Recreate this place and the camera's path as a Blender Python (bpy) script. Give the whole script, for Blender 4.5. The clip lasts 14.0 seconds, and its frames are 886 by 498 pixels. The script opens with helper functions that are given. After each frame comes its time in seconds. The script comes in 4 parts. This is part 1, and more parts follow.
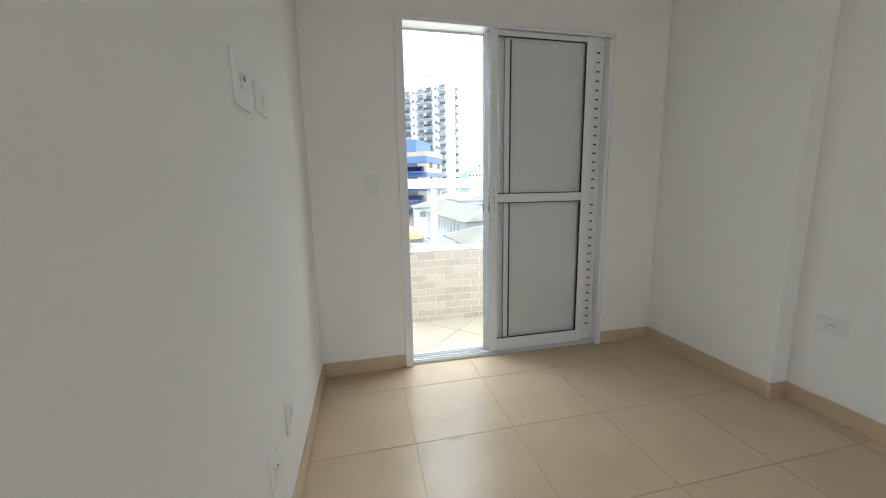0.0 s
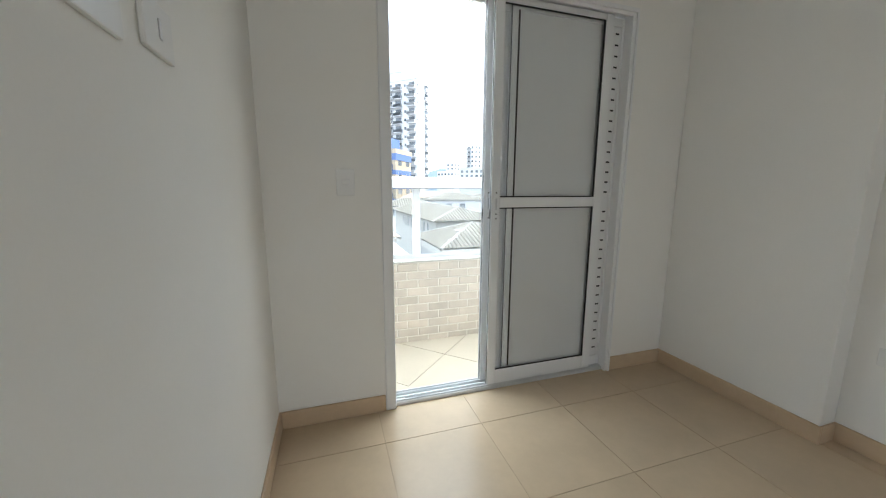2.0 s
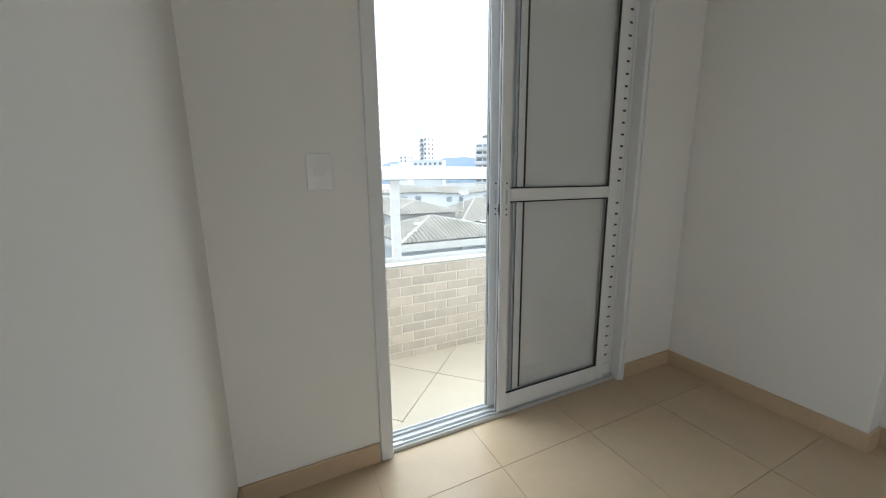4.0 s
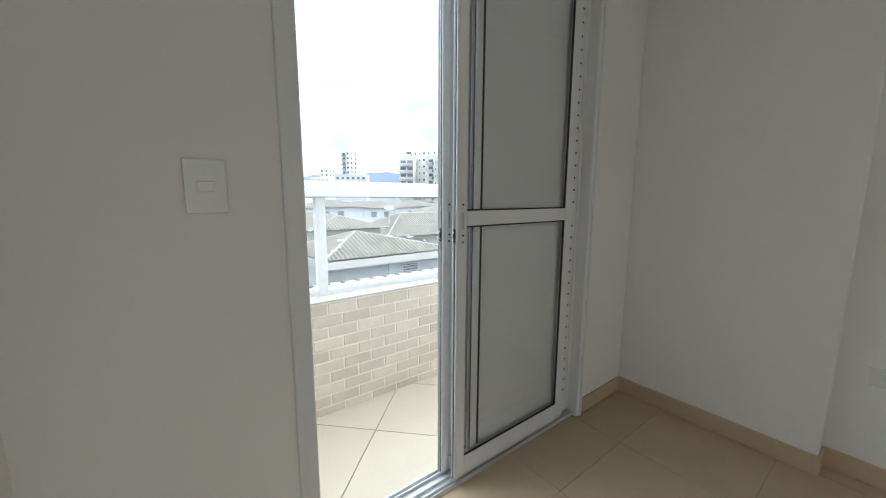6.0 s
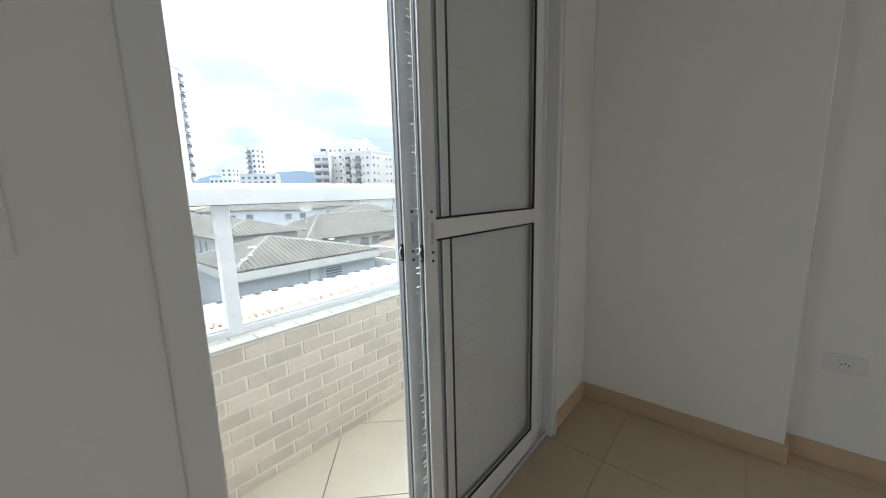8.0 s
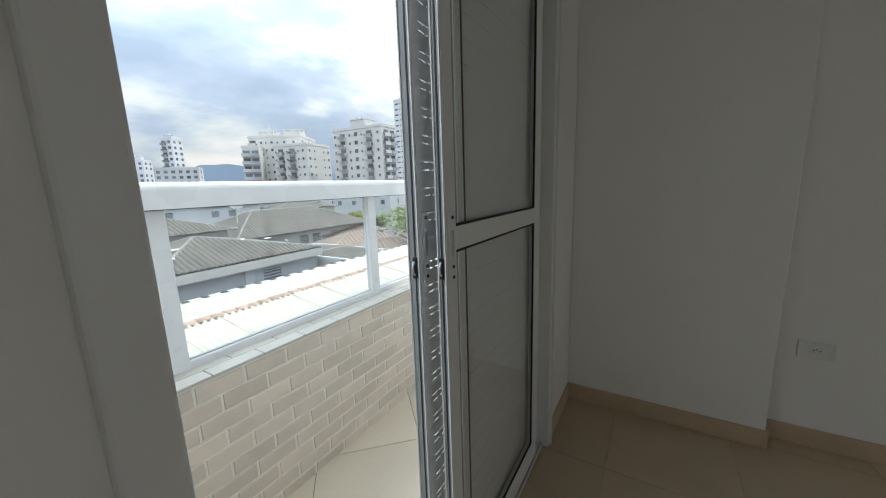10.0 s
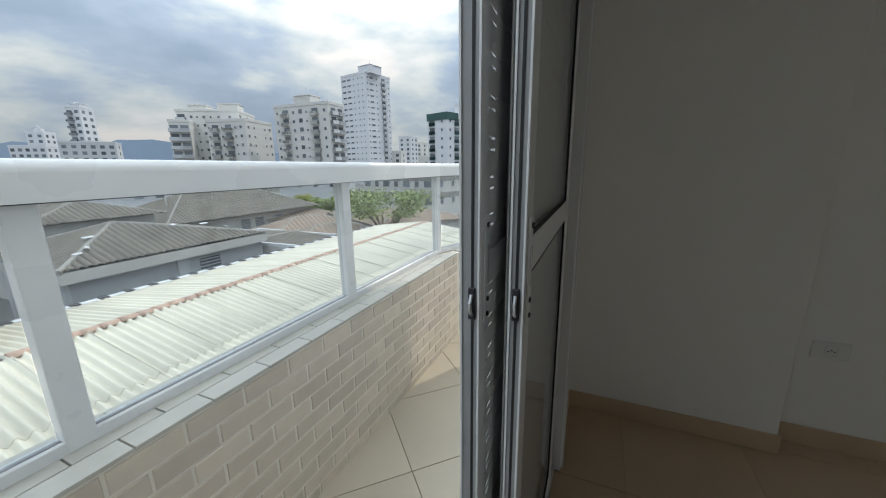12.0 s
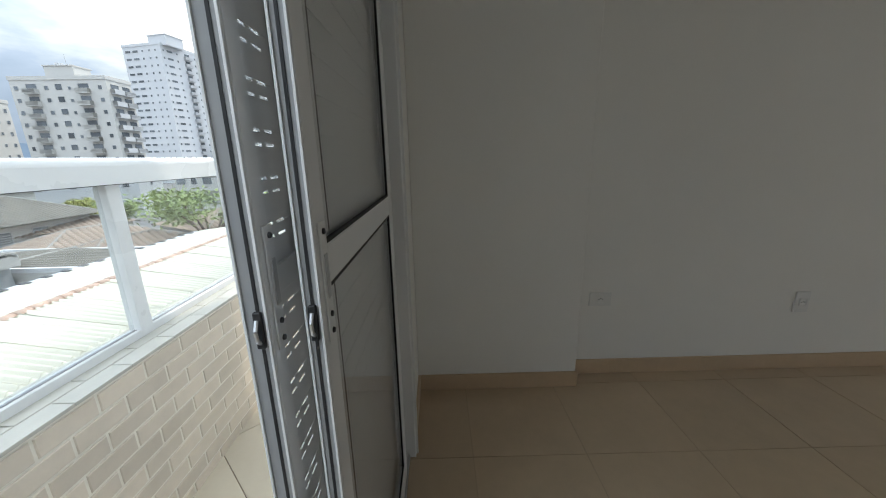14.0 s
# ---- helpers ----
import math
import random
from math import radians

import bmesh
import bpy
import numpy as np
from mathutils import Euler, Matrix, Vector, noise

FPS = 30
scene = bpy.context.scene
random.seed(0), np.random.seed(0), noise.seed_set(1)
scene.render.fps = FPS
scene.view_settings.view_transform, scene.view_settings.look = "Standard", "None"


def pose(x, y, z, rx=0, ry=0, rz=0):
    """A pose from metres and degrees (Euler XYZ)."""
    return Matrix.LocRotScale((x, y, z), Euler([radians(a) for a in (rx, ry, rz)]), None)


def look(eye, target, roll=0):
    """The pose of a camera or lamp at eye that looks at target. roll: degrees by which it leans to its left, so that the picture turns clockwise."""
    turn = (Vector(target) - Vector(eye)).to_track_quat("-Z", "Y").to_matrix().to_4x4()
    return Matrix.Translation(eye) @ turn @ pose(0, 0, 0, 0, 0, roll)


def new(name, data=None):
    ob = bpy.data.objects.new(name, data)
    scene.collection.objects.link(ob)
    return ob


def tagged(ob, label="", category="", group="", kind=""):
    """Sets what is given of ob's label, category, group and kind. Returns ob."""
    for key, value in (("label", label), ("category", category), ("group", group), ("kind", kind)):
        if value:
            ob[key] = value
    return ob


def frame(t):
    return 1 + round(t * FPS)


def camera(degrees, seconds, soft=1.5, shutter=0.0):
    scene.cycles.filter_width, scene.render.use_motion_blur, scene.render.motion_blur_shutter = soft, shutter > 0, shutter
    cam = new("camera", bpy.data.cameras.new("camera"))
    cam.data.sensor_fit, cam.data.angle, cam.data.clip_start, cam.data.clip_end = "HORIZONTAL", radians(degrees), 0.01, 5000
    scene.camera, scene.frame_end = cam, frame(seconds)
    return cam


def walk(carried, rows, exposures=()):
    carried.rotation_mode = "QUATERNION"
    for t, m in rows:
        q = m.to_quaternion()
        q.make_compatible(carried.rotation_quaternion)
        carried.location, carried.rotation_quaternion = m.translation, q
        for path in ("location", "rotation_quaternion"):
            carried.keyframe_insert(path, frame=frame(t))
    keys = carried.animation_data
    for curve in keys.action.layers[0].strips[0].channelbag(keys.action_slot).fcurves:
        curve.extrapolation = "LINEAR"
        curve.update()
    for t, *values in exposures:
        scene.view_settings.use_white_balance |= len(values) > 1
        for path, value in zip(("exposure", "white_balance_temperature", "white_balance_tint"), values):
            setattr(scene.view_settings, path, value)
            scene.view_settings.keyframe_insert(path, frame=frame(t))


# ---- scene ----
cam = camera(102.6, 14.0, soft=1.1)
PATH = [
    (0, (0.135, 0.087, 1.126), (0.562, 2.014, 0.804), -1.1),
    (0.5, (0.171, 0.232, 1.134), (0.639, 2.155, 0.845), -0.9),
    (1, (0.168, 0.324, 1.13), (0.589, 2.252, 0.806), -0.9),
    (1.5, (0.149, 0.443, 1.136), (0.656, 2.347, 0.796), -0.2),
    (2, (0.116, 0.543, 1.141), (0.716, 2.422, 0.81), 0.2),
    (2.2, (0.119, 0.562, 1.147), (0.775, 2.418, 0.791), 0.4),
    (4.3, (0.05, 1.03, 1.133), (0.908, 2.8, 0.772), -0.3),
    (4.5, (0.063, 1.064, 1.142), (0.962, 2.816, 0.792), 0.0),
    (5, (0.109, 1.163, 1.141), (1.231, 2.779, 0.783), -0.7),
    (5.5, (0.121, 1.22, 1.142), (1.302, 2.791, 0.772), -0.1),
    (6, (0.131, 1.283, 1.151), (1.322, 2.862, 0.861), 0.2),
    (6.5, (0.169, 1.345, 1.155), (1.393, 2.891, 0.826), -0.5),
    (7, (0.198, 1.417, 1.157), (1.441, 2.945, 0.815), -0.8),
    (7.5, (0.221, 1.498, 1.159), (1.531, 2.971, 0.826), -0.4),
    (8, (0.245, 1.612, 1.173), (1.745, 2.898, 0.862), -1.5),
    (8.5, (0.244, 1.695, 1.174), (1.869, 2.825, 0.886), -1.5),
    (10.8, (0.37, 2.016, 1.201), (2.079, 2.988, 0.833), -1.8),
    (11, (0.404, 2.062, 1.197), (2.134, 2.999, 0.836), -1.7),
    (11.5, (0.44, 2.136, 1.207), (2.229, 2.954, 0.846), -0.8),
    (12, (0.455, 2.18, 1.205), (2.24, 2.962, 0.758), -0.8),
    (12.5, (0.451, 2.192, 1.207), (2.231, 2.974, 0.741), -1.1),
    (13, (0.428, 2.183, 1.211), (2.26, 2.835, 0.743), -0.8),
    (13.5, (0.485, 2.16, 1.209), (2.379, 2.568, 0.714), -0.8),
    (14, (0.52, 2.115, 1.211), (2.456, 2.102, 0.71), -1.3),
]
walk(cam, [(t, look(eye, target, roll)) for t, eye, target, roll in PATH], [(0.0, 1.21), (2.2, 1.05), (4.5, 0.82), (6.5, 0.75), (8.0, 0.58), (8.7, 0.32), (11.0, -0.40), (12.0, -0.62), (13.0, -0.66), (13.5, -0.46), (14.0, -0.02)])

# ---- light ----
SUN_EL, SUN_AZ = 54.0, 118.0
world = bpy.data.worlds.new("sky")
scene.world = world
world.use_nodes = True


def link(tree, a, b):
    tree.links.new(a, b)


def build_sky():
    t = world.node_tree
    t.nodes.clear()
    out = t.nodes.new("ShaderNodeOutputWorld")
    back = t.nodes.new("ShaderNodeBackground")
    sky = t.nodes.new("ShaderNodeTexSky")
    sky.sky_type, sky.sun_disc = "NISHITA", False
    sky.sun_elevation, sky.sun_rotation = radians(SUN_EL), radians(SUN_AZ)
    dim = t.nodes.new("ShaderNodeMix")
    dim.data_type, dim.blend_type = "RGBA", "MULTIPLY"
    dim.inputs[0].default_value = 1.0
    dim.inputs[7].default_value = (0.11, 0.11, 0.11, 1)
    link(t, sky.outputs[0], dim.inputs[6])
    co = t.nodes.new("ShaderNodeTexCoord")
    mp = t.nodes.new("ShaderNodeMapping")
    mp.inputs["Location"].default_value = (0.35, 0.2, 0.1)
    mp.inputs["Scale"].default_value = (1.0, 1.0, 2.6)
    link(t, co.outputs["Generated"], mp.inputs[0])
    big = t.nodes.new("ShaderNodeTexNoise")
    big.inputs["Scale"].default_value, big.inputs["Detail"].default_value = 3.0, 6.0
    big.inputs["Roughness"].default_value = 0.52
    big.inputs["Distortion"].default_value = 0.12
    link(t, mp.outputs[0], big.inputs["Vector"])
    ramp = t.nodes.new("ShaderNodeValToRGB")
    e = ramp.color_ramp.elements
    e[0].position, e[0].color = 0.34, (0.50, 0.65, 0.83, 1)
    e[1].position, e[1].color = 0.66, (1.37, 1.36, 1.33, 1)
    m = e.new(0.47)
    m.color = (0.65, 0.80, 0.99, 1)
    m = e.new(0.55)
    m.color = (0.93, 1.05, 1.10, 1)
    link(t, big.outputs["Fac"], ramp.inputs[0])
    # thin blue gaps between the clouds
    gap = t.nodes.new("ShaderNodeTexNoise")
    gap.inputs["Scale"].default_value, gap.inputs["Detail"].default_value = 2.0, 4.0
    link(t, mp.outputs[0], gap.inputs["Vector"])
    gr = t.nodes.new("ShaderNodeMapRange")
    gr.inputs[1].default_value, gr.inputs[2].default_value = 0.62, 0.72
    gr.inputs[3].default_value, gr.inputs[4].default_value = 0.0, 0.7
    link(t, gap.outputs["Fac"], gr.inputs[0])
    mix = t.nodes.new("ShaderNodeMix")
    mix.data_type = "RGBA"
    link(t, gr.outputs[0], mix.inputs[0])
    link(t, ramp.outputs[0], mix.inputs[6])
    link(t, dim.outputs[2], mix.inputs[7])
    # an overcast sky is brighter overhead
    sep = t.nodes.new("ShaderNodeSeparateXYZ")
    link(t, co.outputs["Generated"], sep.inputs[0])
    up = t.nodes.new("ShaderNodeMapRange")
    up.interpolation_type = "SMOOTHSTEP"
    up.inputs[1].default_value, up.inputs[2].default_value = 0.16, 0.85
    up.inputs[3].default_value, up.inputs[4].default_value = 1.0, 3.3
    link(t, sep.outputs[2], up.inputs[0])
    low = t.nodes.new("ShaderNodeMapRange")
    low.interpolation_type = "SMOOTHSTEP"
    low.inputs[1].default_value, low.inputs[2].default_value = 0.03, 0.24
    low.inputs[3].default_value, low.inputs[4].default_value = 0.70, 1.0
    link(t, sep.outputs[2], low.inputs[0])
    both = t.nodes.new("ShaderNodeMath")
    both.operation = "MULTIPLY"
    link(t, up.outputs[0], both.inputs[0])
    link(t, low.outputs[0], both.inputs[1])
    lift = t.nodes.new("ShaderNodeVectorMath")
    lift.operation = "SCALE"
    link(t, mix.outputs[2], lift.inputs[0])
    link(t, both.outputs[0], lift.inputs["Scale"])
    link(t, lift.outputs[0], back.inputs[0])
    back.inputs[1].default_value = 1.0
    link(t, back.outputs[0], out.inputs[0])


build_sky()
sun = new("sun", bpy.data.lights.new("sun", "SUN"))
sun.data.energy, sun.data.angle, sun.data.color = 2.2, radians(0.6), (1.0, 0.93, 0.82)
_a, _e = radians(SUN_AZ), radians(SUN_EL)
sun.matrix_world = look((60 * math.sin(_a) * math.cos(_e), 60 * math.cos(_a) * math.cos(_e), 60 * math.sin(_e)), (0, 0, 0))

# added area lamp out of view above the balcony door, boosting the skylight indoors
door_fill = new("door_fill_lamp", bpy.data.lights.new("door_fill_lamp", "AREA"))
door_fill.data.shape, door_fill.data.size, door_fill.data.size_y, door_fill.data.energy, door_fill.data.color = "RECTANGLE", 1.1, 0.45, 9.5, (0.90, 0.97, 1.0)
door_fill.matrix_world = look((0.67, 2.74, 2.48), (0.67, 0.9, 0.2))

# fill lamp added in an invented doorway behind the walk, to brighten the room
back_fill = new("back_fill_lamp", bpy.data.lights.new("back_fill_lamp", "AREA"))
back_fill.data.shape, back_fill.data.size, back_fill.data.size_y, back_fill.data.energy, back_fill.data.color = "RECTANGLE", 0.78, 2.0, 2.8, (0.985, 0.99, 0.96)
back_fill.matrix_world = look((0.4, -1.84, 1.04), (0.4, 3.0, 1.04))


# ---- materials ----
def material(name, color, rough=0.6, metal=0.0, var=0.12, scale=6.0, fine=60.0, bump=0.15, depth=0.002, spread=0.0, tint=None, coat=0.0, spec=0.5):
    """A painted, ceramic or mineral surface: base colour, two scales of variation, fine relief, and a shade of its own for each piece (spread)."""
    m = bpy.data.materials.new(name)
    m.use_nodes = True
    t = m.node_tree
    b = t.nodes["Principled BSDF"]
    co = t.nodes.new("ShaderNodeTexCoord")
    info = t.nodes.new("ShaderNodeObjectInfo")
    add = t.nodes.new("ShaderNodeVectorMath")
    add.operation = "ADD"
    rnd = t.nodes.new("ShaderNodeMath")
    rnd.operation = "MULTIPLY"
    rnd.inputs[1].default_value = 37.0 if spread else 0.0
    link(t, info.outputs["Random"], rnd.inputs[0])
    link(t, co.outputs["Object"], add.inputs[0])
    link(t, rnd.outputs[0], add.inputs[1])
    n1 = t.nodes.new("ShaderNodeTexNoise")
    n1.inputs["Scale"].default_value, n1.inputs["Detail"].default_value = scale, 5.0
    n2 = t.nodes.new("ShaderNodeTexNoise")
    n2.inputs["Scale"].default_value, n2.inputs["Detail"].default_value = fine, 3.0
    for n in (n1, n2):
        link(t, add.outputs[0], n.inputs["Vector"])
    mixn = t.nodes.new("ShaderNodeMath")
    mixn.operation = "MULTIPLY_ADD"
    mixn.inputs[1].default_value = 0.3
    link(t, n2.outputs["Fac"], mixn.inputs[0])
    link(t, n1.outputs["Fac"], mixn.inputs[2])
    ramp = t.nodes.new("ShaderNodeValToRGB")
    e = ramp.color_ramp.elements
    lo = [c * (1 - var) for c in (tint or color)]
    hi = [min(1, c * (1 + var * 0.6)) for c in color]
    e[0].position, e[0].color = 0.28, (*lo, 1)
    e[1].position, e[1].color = 1.0, (*hi, 1)
    link(t, mixn.outputs[0], ramp.inputs[0])
    last = ramp.outputs[0]
    if spread:
        pr = t.nodes.new("ShaderNodeMapRange")
        pr.inputs[3].default_value, pr.inputs[4].default_value = 1 - spread, 1 + spread * 0.6
        link(t, info.outputs["Random"], pr.inputs[0])
        mul = t.nodes.new("ShaderNodeVectorMath")
        mul.operation = "SCALE"
        link(t, last, mul.inputs[0])
        link(t, pr.outputs[0], mul.inputs["Scale"])
        last = mul.outputs[0]
    link(t, last, b.inputs["Base Color"])
    rr = t.nodes.new("ShaderNodeMapRange")
    rr.inputs[3].default_value, rr.inputs[4].default_value = max(0.02, rough - 0.05), min(1, rough + 0.05)
    link(t, n1.outputs["Fac"], rr.inputs[0])
    link(t, rr.outputs[0], b.inputs["Roughness"])
    b.inputs["Metallic"].default_value = metal
    b.inputs["Specular IOR Level"].default_value = spec
    if coat:
        b.inputs["Coat Weight"].default_value, b.inputs["Coat Roughness"].default_value = coat, 0.12
    if bump:
        bp = t.nodes.new("ShaderNodeBump")
        bp.inputs["Strength"].default_value, bp.inputs["Distance"].default_value = bump, depth
        link(t, mixn.outputs[0], bp.inputs["Height"])
        link(t, bp.outputs[0], b.inputs["Normal"])
    return m


def glass(name, tint=(0.96, 0.98, 0.97), gloss=1.0, rough=0.0, veil=0.0):
    m = bpy.data.materials.new(name)
    m.use_nodes = True
    t = m.node_tree
    t.nodes.clear()
    out = t.nodes.new("ShaderNodeOutputMaterial")
    clear = t.nodes.new("ShaderNodeBsdfTransparent")
    clear.inputs[0].default_value = (*tint, 1)
    shine = t.nodes.new("ShaderNodeBsdfGlossy")
    shine.inputs["Roughness"].default_value = rough
    fr = t.nodes.new("ShaderNodeLayerWeight")
    fr.inputs[0].default_value = 0.5
    pw = t.nodes.new("ShaderNodeMath")
    pw.operation = "POWER"
    pw.inputs[1].default_value = 4.0
    link(t, fr.outputs["Facing"], pw.inputs[0])
    sc = t.nodes.new("ShaderNodeMath")
    sc.operation = "MULTIPLY_ADD"
    sc.inputs[1].default_value, sc.inputs[2].default_value = 0.5 * gloss, 0.03 * gloss
    link(t, pw.outputs[0], sc.inputs[0])
    mix = t.nodes.new("ShaderNodeMixShader")
    link(t, sc.outputs[0], mix.inputs[0])
    link(t, clear.outputs[0], mix.inputs[1])
    link(t, shine.outputs[0], mix.inputs[2])
    last = mix.outputs[0]
    # pale diffuse film imitates the milky haze over the view behind
    if veil:
        film = t.nodes.new("ShaderNodeBsdfDiffuse")
        film.inputs[0].default_value = (0.7, 0.72, 0.72, 1)
        veil_noise = t.nodes.new("ShaderNodeTexNoise")
        veil_noise.inputs["Scale"].default_value = 3.0
        rg = t.nodes.new("ShaderNodeMapRange")
        rg.inputs[3].default_value, rg.inputs[4].default_value = veil * 0.6, veil * 1.4
        link(t, veil_noise.outputs["Fac"], rg.inputs[0])
        both = t.nodes.new("ShaderNodeMixShader")
        link(t, rg.outputs[0], both.inputs[0])
        link(t, last, both.inputs[1])
        link(t, film.outputs[0], both.inputs[2])
        last = both.outputs[0]
    link(t, last, out.inputs[0])
    return m


M_WALL = material("white_wall_paint", (0.85, 0.842, 0.813), 0.75, var=0.035, scale=1.6, fine=140, bump=0.12, depth=0.0012)
M_CEIL = material("ceiling_paint", (0.8, 0.79, 0.77), 0.85, var=0.03, scale=2.0, fine=90, bump=0.1)
M_GROUT = material("floor_grout", (0.50, 0.385, 0.265), 0.85, var=0.2, scale=9, fine=120)
M_TILE = material("beige_ceramic_tile", (0.56, 0.43, 0.29), 0.30, var=0.13, scale=4.5, fine=30, bump=0.04, depth=0.0006, spread=0.035)
M_SKIRT = material("beige_ceramic_skirting", (0.58, 0.435, 0.295), 0.38, var=0.12, scale=5, fine=40, bump=0.06, depth=0.0008)
M_BTILE = material("cream_balcony_tile", (0.50, 0.435, 0.335), 0.38, var=0.09, scale=3.5, fine=45, bump=0.08, depth=0.001, spread=0.04)
M_BGROUT = material("dark_balcony_grout", (0.20, 0.15, 0.11), 0.9, var=0.2)
M_BRICK = material("tan_brick_tile", (0.66, 0.575, 0.48), 0.42, var=0.10, scale=14, fine=90, bump=0.25, depth=0.0012, spread=0.14)
M_MORTAR = material("cream_brick_mortar", (0.80, 0.75, 0.66), 0.9, var=0.1, scale=12, fine=160, bump=0.3)
M_CAP = material("grey_white_cap_tile", (0.51, 0.49, 0.44), 0.42, var=0.10, scale=12, fine=80, bump=0.15, depth=0.001, spread=0.09)
M_ALU = material("white_aluminium", (0.80, 0.81, 0.82), 0.32, var=0.03, scale=3, fine=90, bump=0.03, depth=0.0005)
M_SLAT = material("white_slat_aluminium", (0.77, 0.78, 0.79), 0.4, var=0.04, scale=3, fine=80, bump=0.03, depth=0.0005)
M_TRACK = material("satin_aluminium_track", (0.66, 0.67, 0.68), 0.42, metal=0.25, var=0.08, scale=8, fine=140, bump=0.05, depth=0.0004)
M_BRUSH = material("brushed_aluminium", (0.62, 0.63, 0.65), 0.34, metal=0.9, var=0.1, scale=8, fine=140, bump=0.05, depth=0.0004)
M_RUBBER = material("black_rubber", (0.015, 0.015, 0.017), 0.6, var=0.2, scale=20, fine=90)
# grey of the small seals, and painted shade in the leaves' edge channels
M_CHANNEL = material("grey_seal_and_channel_shade", (0.33, 0.335, 0.345), 0.5, var=0.1, scale=20, fine=90)
M_RAIL = material("white_powder_coat", (0.75, 0.76, 0.765), 0.28, var=0.03, scale=4, fine=120, bump=0.03, depth=0.0005)
M_PLAST = material("white_plastic", (0.78, 0.78, 0.765), 0.3, var=0.02, scale=20, fine=90, bump=0.02, depth=0.0004)
M_DARK = material("dark_plastic_and_hole_shade", (0.04, 0.04, 0.045), 0.5, var=0.2)
M_GLASS = glass("clear_glass", (0.975, 0.98, 0.98))
M_RGLASS = glass("railing_glass", (0.93, 0.945, 0.945), 0.9, veil=0.035)


# ---- builders ----
def box(bm, x0, x1, y0, y1, z0, z1, lean=0.0, mat=0):
    """An upright box; lean shifts its far side (y1) in z."""
    v = [bm.verts.new((x, y, z + (lean if y == y1 else 0))) for x in (x0, x1) for y in (y0, y1) for z in (z0, z1)]
    for q in ((0, 1, 3, 2), (4, 6, 7, 5), (0, 4, 5, 1), (2, 3, 7, 6), (0, 2, 6, 4), (1, 5, 7, 3)):
        f = bm.faces.new([v[i] for i in q])
        f.material_index = mat
    return bm


def rounded(bm, width=0.002, segments=1):
    bmesh.ops.bevel(bm, geom=list(bm.edges), offset=width, segments=segments, affect="EDGES", profile=0.5)
    return bm


def boxes(*bs, bevel=0.0, segments=1):
    bm = bmesh.new()
    for b in bs:
        box(bm, *b)
    if bevel:
        rounded(bm, bevel, segments)
    return bm


def prism(bm, ring, z0, z1, mat=0):
    """An upright prism over a counter-clockwise ring of (x, y)."""
    lo = [bm.verts.new((x, y, z0)) for x, y in ring]
    hi = [bm.verts.new((x, y, z1)) for x, y in ring]
    bm.faces.new(lo[::-1]).material_index = mat
    bm.faces.new(hi).material_index = mat
    for i in range(len(ring)):
        j = (i + 1) % len(ring)
        bm.faces.new((lo[i], lo[j], hi[j], hi[i])).material_index = mat
    return bm


def tube(bm, a, b, r0, r1=None, n=10, mat=0):
    a, b = Vector(a), Vector(b)
    r1 = r0 if r1 is None else r1
    q = (b - a).to_track_quat("Z", "Y")
    ends = []
    for p, r in ((a, r0), (b, r1)):
        ends.append([bm.verts.new(p + q @ Vector((r * math.cos(2 * math.pi * i / n), r * math.sin(2 * math.pi * i / n), 0))) for i in range(n)])
    for i in range(n):
        j = (i + 1) % n
        bm.faces.new((ends[0][i], ends[0][j], ends[1][j], ends[1][i])).material_index = mat
    bm.faces.new(ends[0][::-1]).material_index = mat
    bm.faces.new(ends[1]).material_index = mat
    return bm


def mesh_of(name, bm, *mats):
    me = bpy.data.meshes.new(name)
    bm.normal_update()
    bm.to_mesh(me)
    bm.free()
    for m in mats:
        me.materials.append(m)
    return me


def part(name, bm, mat, parent, label=""):
    mats = mat if isinstance(mat, (list, tuple)) else (mat,)
    ob = new(name, mesh_of(name, bm, *mats))
    ob.parent = parent
    if label:
        tagged(ob, label)
    return ob


def piece(name, me, parent, m=None):
    ob = new(name, me)
    ob.parent = parent
    if m is not None:
        ob.matrix_basis = m
    return ob


def structure(name, bm, mat, label, category):
    ob = new(name, mesh_of(name, bm, mat))
    return tagged(ob, label, category, kind="structure")


def thing(name, label, category, m=None, group="", kind=""):
    ob = new(name)
    ob.empty_display_size = 0.1
    if m is not None:
        ob.matrix_basis = m
    return tagged(ob, label, category, group, kind)


def clip(poly, inside):
    """Cuts a convex ring of (x, y) by the half-plane a*x + b*y <= c."""
    a, b, c = inside
    out = []
    for i, p in enumerate(poly):
        q = poly[(i + 1) % len(poly)]
        dp, dq = a * p[0] + b * p[1] - c, a * q[0] + b * q[1] - c
        if dp <= 0:
            out.append(p)
        if dp * dq < 0:
            k = dp / (dp - dq)
            out.append((p[0] + k * (q[0] - p[0]), p[1] + k * (q[1] - p[1])))
    return out


def area(poly):
    return 0.5 * abs(sum(p[0] * q[1] - q[0] * p[1] for p, q in zip(poly, poly[1:] + poly[:1])))


# ---- the room ----
X0, X1, XC = -0.158, 2.30, 2.19        # west wall, east wall, face of the column
Y0, Y1 = -1.75, 2.25                   # south wall, door wall
YO = 2.43                              # outer face of the door wall
ZC = 2.62                              # ceiling
D0, D1, DH = 0.352, 1.764, 2.10          # door opening
COL = 1.41                             # where the column ends

